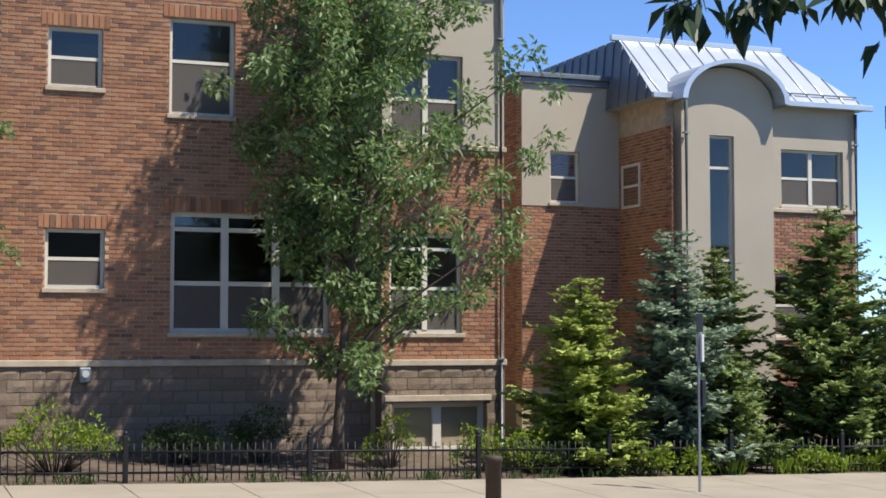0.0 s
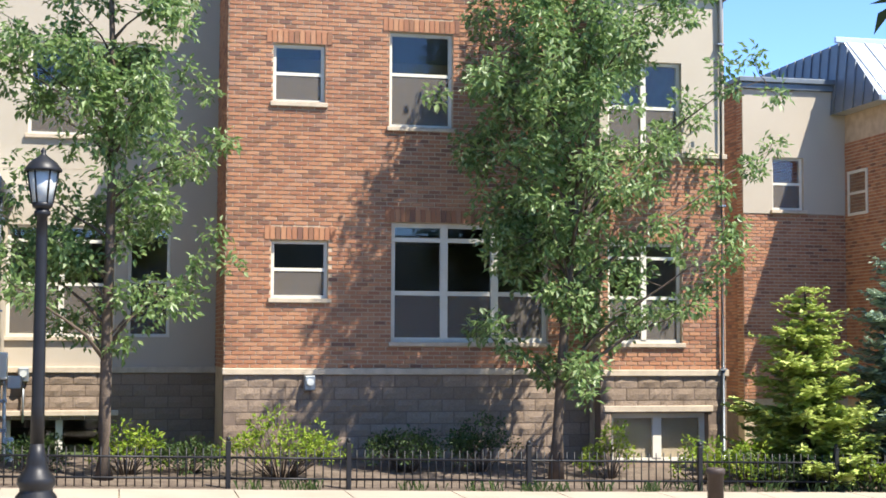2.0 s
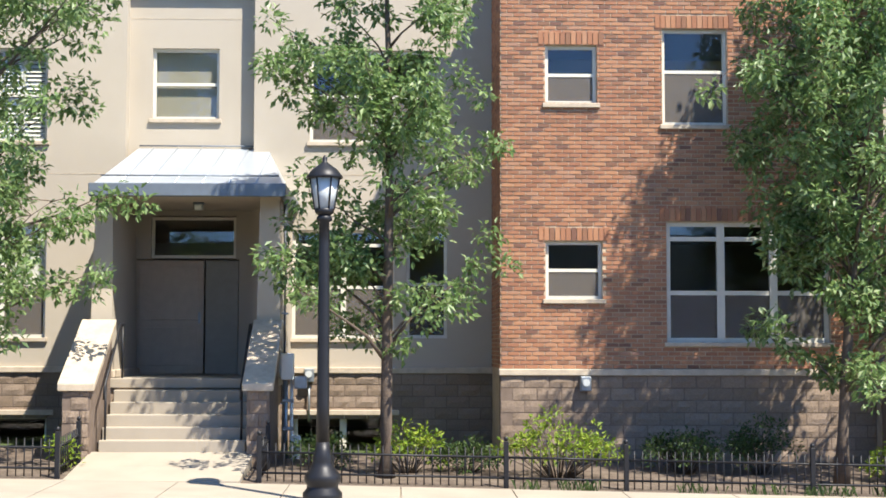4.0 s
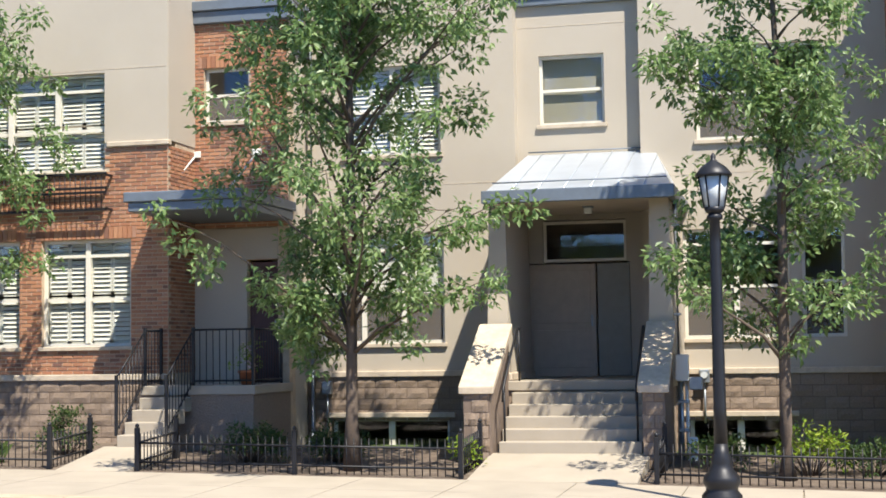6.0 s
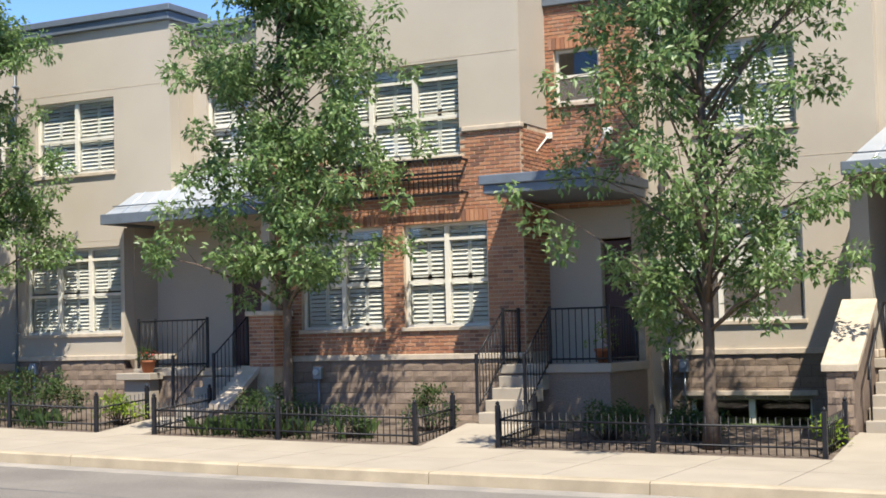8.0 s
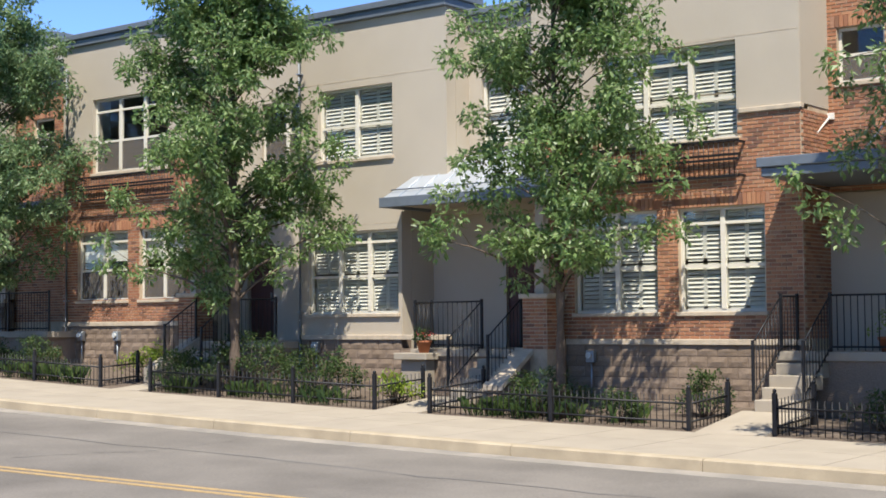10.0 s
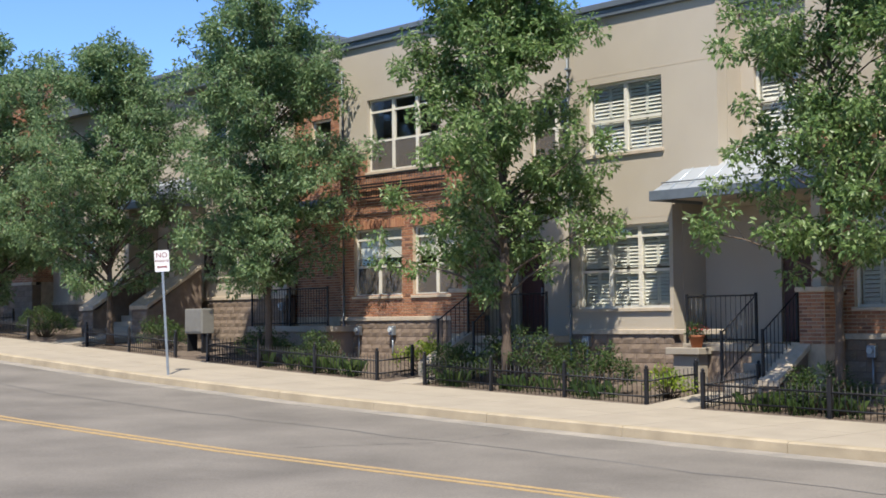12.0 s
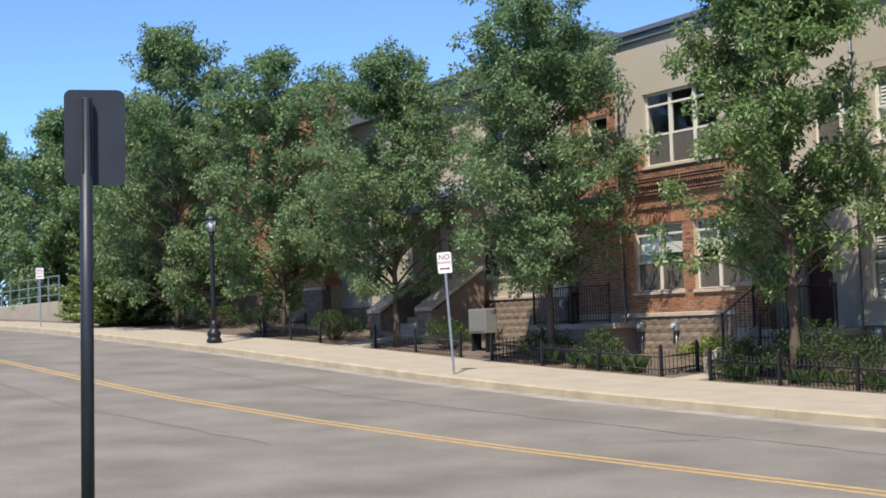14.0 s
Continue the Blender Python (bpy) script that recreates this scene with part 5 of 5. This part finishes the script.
street_tree(-22.3, 21.5, [(2.2, 1.6, 1.2), (2.8, 3.2, 2.2), (4.2, 3.1, 2.7), (5.6, 2.9, 2.4), (7.0, 2.8, 1.9), (8.4, 2.2, 1.7), (9.6, 1.2, 1.0), (10.4, 0.2, 0.3)], 15, label=ASH, limbs=112, per=80, trunk=0.12)
DENSE = "dense green street tree in the mulch bed"
street_tree(-31.0, 21.5, [(2.2, 1.4, 1.5), (2.9, 2.6, 2.4), (4.2, 2.7, 2.5), (6.0, 3.4, 2.3), (7.6, 3.9, 2.0), (8.8, 3.0, 1.5), (9.7, 1.2, 0.8)], 16, LEAF_DARK, DENSE, limbs=112, per=76)
street_tree(-39.2, 21.5, [(2.0, 1.4, 1.5), (2.8, 3.2, 2.8), (4.2, 4.0, 3.0), (6.0, 3.8, 2.8), (7.6, 3.0, 2.0), (9.0, 1.4, 0.8)], 17, LEAF_DARK, DENSE, limbs=105, per=76)
street_tree(-47.4, 21.5, [(1.4, 1.6, 1.6), (2.6, 2.8, 2.8), (4.5, 3.4, 3.2), (7.0, 3.4, 3.2), (8.8, 2.8, 2.6), (10.0, 1.2, 1.2)], 18, LEAF_DARK, "dense dark-green street tree in the mulch bed", limbs=115, per=62, size=0.16)
street_tree(-58.0, 21.5, [(1.0, 3.0, 2.4), (2.6, 4.6, 4.0), (5.0, 5.2, 4.6), (8.0, 4.8, 4.4), (10.4, 3.4, 3.2), (12.2, 1.0, 1.0)], 19, LEAF_DARK, "tall dense dark-green street tree in the mulch bed", limbs=135, per=70, size=0.18, spread=0.36)
street_tree(-68.0, 24.5, [(0.8, 3.0, 3.0), (3.0, 4.4, 4.4), (6.5, 4.4, 4.4), (9.0, 3.2, 3.2), (10.6, 0.8, 0.8)], 20, LEAF_DARK, "tall dense tree beyond the last house", limbs=140, per=70, size=0.2, spread=0.38)
for k, (x, y, h, w) in enumerate(((-76, 29, 11, 9), (-83, 31, 11, 10), (-80, 27, 12, 9), (-86, 24.5, 12, 9), (-93, 28, 13, 10), (-100, 24, 12.5, 10), (-110, 33, 12, 11), (-118, 22, 11, 11), (30, 36, 5.2, 4.5), (37, 40, 6.0, 5.0), (25.5, 38, 4.2, 3.6))):
    street_tree(x, y, [(0.5, w * 0.3, w * 0.3), (h * 0.25, w * 0.46, w * 0.46), (h * 0.55, w * 0.5, w * 0.5), (h * 0.85, w * 0.3, w * 0.3), (h, w * 0.06, w * 0.06)], 50 + k, LEAF_DARK, "distant leafy green tree beyond the houses", limbs=int(12 * w), per=44, size=0.28, spread=0.45)


def spruce(x, y, height, width, seed, mat, label):
    """A conifer: a straight trunk and whorls of drooping boughs with short needle sprays."""
    rng = np.random.default_rng(seed)
    z0 = grade(x) + 0.05
    t = thing("spruce_tree", label, "conifer", (x, y, z0), "spruce trees")
    part("trunk", tube([(0, 0, -0.05), (0.01, 0, height * 0.5), (0, 0, height)], [0.08, 0.05, 0.012], 7), BARK, t)
    V, F, n0 = [], [], 0
    layers = int(height / 0.135)
    for i in range(layers):
        s = i / layers
        z = 0.12 + (height - 0.12) * s
        reach = (width / 2 * (1 - s) ** 0.55 + 0.06) * (1 + 0.16 * math.sin(2 * math.pi * z / 0.42 + seed))
        for k in range(max(7, int(14 * (1 - s) + 7))):
            a = rng.uniform(0, 2 * math.pi)
            L = reach * rng.uniform(0.45, 1.22) * (1 + 0.12 * math.sin(3 * a + 5 * s + seed))
            m = max(4, int(L / 0.05))
            q = np.linspace(0.15, 1, m)
            axis = np.stack([math.cos(a) * L * q, math.sin(a) * L * q, z - 0.22 * L * q + 0.34 * L * q * q + rng.normal(0, 0.02, m)], 1)
            side = np.array([-math.sin(a), math.cos(a), 0.0])
            out = np.array([math.cos(a), math.sin(a), 0.05])
            for sg_ in (-1, 1, 0):
                wv = np.clip((1.15 - q) * L * 0.42, 0.07, 0.26)[:, None] * rng.uniform(0.7, 1.2, (m, 1))
                d = (side * sg_ * 0.8 + out * (0.7 if sg_ else 1.0)) + rng.normal(0, 0.22, (m, 3))
                d /= np.linalg.norm(d, axis=1, keepdims=True)
                tip = axis + d * wv
                wid = np.cross(d, rng.normal(0, 0.4, (m, 3)) + np.array([0, 0, 1.0])) * 0.045
                mid = axis + d * wv * 0.45
                quad = np.stack([axis, mid + wid, tip, mid - wid], 1).reshape(-1, 3)
                V.append(quad)
                idx = n0 + np.arange(m)[:, None] * 4
                F.append(np.concatenate([idx, idx + 1, idx + 2, idx + 3], 1))
                n0 += 4 * m
    mesh_of("needle_crown", np.concatenate(V), np.concatenate(F), mat, t)
    return t


spruce(10.75, 21.9, 3.2, 2.3, 61, NEEDLE_LIME, "young yellow-green spruce behind the iron fence")
spruce(12.7, 22.2, 4.1, 2.5, 62, NEEDLE_BLUE, "blue-green spruce behind the iron fence")
spruce(14.2, 23.4, 3.9, 2.3, 63, NEEDLE, "green spruce behind the iron fence")
spruce(16.2, 22.7, 4.7, 2.9, 64, NEEDLE, "broad green spruce behind the iron fence")
spruce(18.3, 22.6, 4.4, 2.9, 65, NEEDLE, "broad green spruce behind the iron fence")
spruce(20.4, 24.0, 5.0, 2.9, 69, NEEDLE, "broad green spruce behind the iron fence")
spruce(13.4, 21.6, 2.0, 1.7, 66, NEEDLE, "small green spruce behind the iron fence")
spruce(-62.5, 20.9, 3.6, 4.2, 67, NEEDLE, "spreading green spruce at the street's far end")
spruce(-72.0, 23.0, 5.6, 4.2, 68, NEEDLE, "dark green spruce at the street's far end")


def shrub(x, y, w, h, seed, mat, label, per=26, size=0.085):
    rng = np.random.default_rng(seed)
    z0 = grade(x) + 0.06 * (y - 20.7)
    t = thing("shrub", label, "shrub", (x, y, z0), "shrubs")
    tips, bm = [], bmesh.new()
    for i in range(int(26 * w)):
        a, r = rng.uniform(0, 6.28), rng.random() ** 0.5
        e = np.array([math.cos(a) * r * w / 2, math.sin(a) * r * w * 0.35, h * (1 - 0.55 * r * r) * rng.uniform(0.45, 1.0)])
        tube([(e[0] * 0.2, e[1] * 0.2, -0.03), tuple(e * np.array([0.6, 0.6, 0.55])), tuple(e)], [0.012, 0.008, 0.004], 3, bm)
        tips.append(e)
    part("stem_mass", bm, BARK, t, kind="stuff")
    v, f = leaves(tips, 0.17, per if mat is SHRUB else per * 2, size if mat is SHRUB else size * 0.8, rng, 0.8, -0.1)
    mesh_of("foliage", v, f, mat, t)


LIMES = "bright lime-green leafy shrub in the mulch bed"
GREENS = "low green shrub in the mulch bed"
for k, (x, y, w, h, m, lab) in enumerate((
        (2.35, 22.0, 1.75, 1.0, SHRUB, LIMES), (0.1, 22.2, 1.0, 0.75, SHRUB, LIMES), (-1.2, 22.4, 0.8, 0.6, SHRUB_DARK, GREENS), (1.0, 22.4, 1.0, 0.55, SHRUB_DARK, GREENS),
        (4.4, 22.8, 1.2, 0.8, SHRUB_DARK, GREENS), (5.6, 22.9, 1.1, 0.9, SHRUB_DARK, GREENS), (7.55, 22.2, 0.8, 0.85, SHRUB, LIMES), (8.9, 21.7, 0.9, 0.75, SHRUB, LIMES), (9.6, 21.5, 1.0, 0.6, SHRUB, LIMES),
        (10.0, 21.3, 0.8, 0.45, SHRUB_DARK, GREENS), (11.4, 20.95, 0.9, 0.5, SHRUB, LIMES), (12.2, 20.9, 0.6, 0.4, SHRUB, LIMES), (14.6, 20.9, 0.8, 0.4, SHRUB, LIMES), (16.4, 21.0, 0.9, 0.45, SHRUB, LIMES),
        (-4.95, 21.7, 0.35, 0.55, SHRUB, LIMES), (-7.2, 22.4, 1.2, 0.55, SHRUB_DARK, GREENS), (-8.6, 22.2, 1.3, 0.6, SHRUB_DARK, GREENS),
        (-12.0, 22.6, 0.9, 0.75, SHRUB_DARK, GREENS), (-14.6, 21.6, 1.6, 0.85, SHRUB_DARK, GREENS), (-13.0, 21.4, 0.8, 0.5, SHRUB_DARK, GREENS),
        (-18.25, 21.9, 0.95, 0.6, SHRUB, LIMES), (-20.2, 21.8, 2.0, 1.05, SHRUB_DARK, GREENS), (-22.3, 21.9, 2.4, 1.25, SHRUB_DARK, GREENS), (-24.2, 21.8, 1.6, 0.9, SHRUB_DARK, GREENS),
        (-26.2, 22.6, 1.7, 0.8, SHRUB, LIMES), (-29.6, 21.9, 1.5, 0.9, SHRUB_DARK, GREENS), (-31.6, 21.8, 1.8, 1.0, SHRUB_DARK, GREENS), (-37.0, 22.0, 2.0, 1.0, SHRUB_DARK, GREENS),
        (-44.0, 21.8, 2.4, 0.95, SHRUB_DARK, GREENS), (-50.5, 22.0, 2.5, 1.1, SHRUB_DARK, GREENS), (-55.0, 22.0, 2.5, 1.1, SHRUB_DARK, GREENS))):
    shrub(x, y, w, h, 100 + k, m, lab)
pot_c = thing("flower_pot", "small pot of pale pink flowers by the landing railing", "flower pot", (-9.2, 23.75, 1.05))
part("pot", lathe([(0.10, 0), (0.15, 0.2), (0.165, 0.2), (0.165, 0.25), (0.12, 0.25)], 14), CLAY, pot_c)
rng = np.random.default_rng(6)
pv, pf = leaves([np.array([rng.normal(0, 0.09), rng.normal(0, 0.09), 0.3 + 0.05 * i]) for i in range(9)], 0.12, 22, 0.07, rng)
mesh_of("foliage", pv, pf, SHRUB, pot_c)
pv, pf = leaves([np.array([rng.normal(0, 0.1), rng.normal(0, 0.1), 0.3 + 0.06 * i]) for i in range(7)], 0.09, 9, 0.06, rng)
mesh_of("blossom", pv, pf, PALE_PETAL, pot_c)
rng = np.random.default_rng(5)
pv, pf = leaves([np.array([rng.normal(0, 0.1), rng.normal(0, 0.1), 0.3 + 0.05 * i % 0.2]) for i in range(10)], 0.11, 26, 0.06, rng)
mesh_of("foliage", pv, pf, SHRUB_DARK, pot)
pv, pf = leaves([np.array([rng.normal(0, 0.1), rng.normal(0, 0.1), 0.38]) for i in range(6)], 0.08, 8, 0.05, rng)
mesh_of("blossom", pv, pf, PETAL, pot)


def grass_tufts(name, x0, x1, y0, y1, count, h, seed, mat, label):
    rng = np.random.default_rng(seed)
    V, F = [], []
    for i in range(count):
        cx, cy = rng.uniform(x0, x1), rng.uniform(y0, y1)
        cz = grade(cx) + 0.057 * (cy - 20.7)
        for k in range(int(rng.integers(8, 26))):
            a, L = rng.uniform(0, 6.28), h * rng.uniform(0.5, 1.2)
            bx, by = cx + rng.normal(0, 0.09), cy + rng.normal(0, 0.05)
            dx, dy = math.cos(a) * L * 0.45, math.sin(a) * L * 0.45
            n = len(V)
            V += [(bx - 0.006, by, cz - 0.01), (bx + 0.006, by, cz - 0.01), (bx + dx * 0.5, by + dy * 0.5, cz + L * 0.75), (bx + dx, by + dy, cz + L * 0.8)]
            F += [(n, n + 1, n + 2), (n, n + 2, n + 3)]
    tagged(raw(name, V, F, mat), label, "grass", kind="stuff")


grass_tufts("grass_tufts", -16.4, -12.5, 20.98, 21.5, 14, 0.36, 71, SHRUB_DARK, "long grass tufts along the fence")
grass_tufts("grass_tufts", -24.5, -18.3, 20.98, 21.4, 22, 0.36, 72, SHRUB_DARK, "long green grass tufts along the fence")
grass_tufts("grass_tufts", -31.0, -27.0, 20.98, 21.4, 16, 0.42, 73, SHRUB_DARK, "long green grass tufts along the fence")
grass_tufts("grass_tufts", 1.0, 12.5, 20.75, 20.95, 26, 0.16, 74, SHRUB_DARK, "weedy grass tufts at the pavement edge")
grass_tufts("grass_tufts", 12.5, 19.0, 20.78, 21.1, 40, 0.3, 75, SHRUB, "weedy grass tufts at the pavement edge")

# a branch hanging in from beside the camera
br = thing("overhanging_branch", "leafy branch hanging in close by, coloured dark for shade", "branch", (3.85, 5.8, 3.16))
bm, tips = bmesh.new(), []
rg = np.random.default_rng(9)
along = np.array([0.83, -0.55, 0.06])
tube([tuple(along * q + np.array([0, 0, 0.10 - 0.10 * (q < -0.4)])) for q in (-0.55, -0.25, 0.2, 0.7, 1.5)], [0.003, 0.006, 0.009, 0.013, 0.02], 6, bm)
for i in range(16):
    u = i / 15
    b0 = along * (-0.5 + 1.25 * u) + np.array([0, 0, 0.08])
    hang = 0.04 + 0.06 * rg.random() + (0.5 * max(0.0, u - 0.72) / 0.28 if i % 2 else 0.0)
    e = b0 + np.array([rg.normal(0, 0.05), rg.normal(0, 0.08), -hang])
    tube([tuple(b0), tuple((b0 + e) / 2 + np.array([0, 0, 0.015])), tuple(e)], [0.005, 0.0035, 0.002], 4, bm)
    tips += [e, (b0 + e) / 2]
part("twig_work", bm, BARK, br, kind="stuff")
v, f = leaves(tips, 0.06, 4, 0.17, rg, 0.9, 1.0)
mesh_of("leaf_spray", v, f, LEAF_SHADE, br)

# low concrete wall and rail at the far end of the street
lw = thing("retaining_wall", "low pale concrete wall with a steel rail at the street's far end", "wall", (-84, 21.6, grade(-84)))
part("wall", boxes((-12, 8, 0, 0.3, -0.3, 0.85), bevel=0.02), CONCRETE, lw)
for i in range(11):
    part("post", boxes((-12 + 2 * i - 0.03, -12 + 2 * i + 0.03, 0.1, 0.16, 0.85, 2.2)), GALV, lw)
for z in (1.2, 1.7, 2.17):
    part("rail", boxes((-12, 8, 0.11, 0.15, z, z + 0.04)), GALV, lw)

# ---- entry walks and pavement slabs ----
def entry_walk(x0, x1, y1, z1):
    z0, xc = grade((x0 + x1) / 2) + 0.012, (x0 + x1) / 2
    w = thing("entry_walk", "pale concrete entry walk through the mulch bed", "walkway", (xc, 20.7, z0), "entry walks")
    ym, zm = (20.7 + y1) / 2, (z0 + z1) / 2
    for ya, yb, za, zb in ((20.70, ym - 0.006, z0, zm), (ym + 0.006, y1, zm, z1)):
        part("slab", prism([(ya, z0 - 0.3), (yb, z0 - 0.3), (yb, zb), (ya, za)], x0, x1), CONCRETE, w).data.transform(Matrix.Translation((-xc, -20.7, -z0)))


entry_walk(-4.72, -2.25, 22.64, -0.02)
entry_walk(-11.2, -9.98, 22.4, 0.09)
entry_walk(-17.85, -16.75, 22.55, 0.16)
entry_walk(-25.4, -24.4, 22.55, 0.36)
entry_walk(-42.3, -40.0, 22.75, 1.2)
pv = tagged(new("pavement"), "pale concrete pavement of slabs and curb stones", kind="structure")
SLAB, STONE = 1.55, 3.1
for i in range(-52, 20):
    for name, y0, y1, dz0, dz1, mat in (("slab", 17.64, 19.15, -0.028, -0.008, CONCRETE), ("slab", 19.165, 20.7, -0.008, 0.012, CONCRETE)):
        x0, x1 = i * SLAB + 0.008, (i + 1) * SLAB - 0.008
        v = [(x, y, grade(x) + (dz0 if y == y0 else dz1) + k) for k in (-0.2, 0.0) for x, y in ((x0, y0), (x1, y0), (x1, y1), (x0, y1))]
        raw(name, v, [(3, 2, 1, 0), (4, 5, 6, 7), (0, 1, 5, 4), (1, 2, 6, 5), (2, 3, 7, 6), (3, 0, 4, 7)], mat, pv)
    if i % 2 == 0:
        x0, x1 = i * SLAB + 0.006, (i + 2) * SLAB - 0.006
        v = []
        for x in (x0, (x0 + x1) / 2, x1):
            v += [(x, y, grade(x) + z) for y, z in ((17.42, -0.32), (17.44, -0.05), (17.475, -0.026), (17.63, -0.024), (17.63, -0.32))]
        raw("curb_stone", v, [(j + 5 * s, j + 1 + 5 * s, j + 6 + 5 * s, j + 5 + 5 * s) for s in (0, 1) for j in range(4)] + [(0, 4, 3, 2, 1), (10, 11, 12, 13, 14)], KERB, pv)
strip("gutter", 17.0, 17.42, -0.197, -0.19, GUTTER, XS, label="stained concrete gutter beside the curb", thick=0.1)
strip("pavement_bed", 17.5, 20.72, -0.05, -0.02, KERB, XS, label="sand bed under the pavement slabs", thick=0.3)
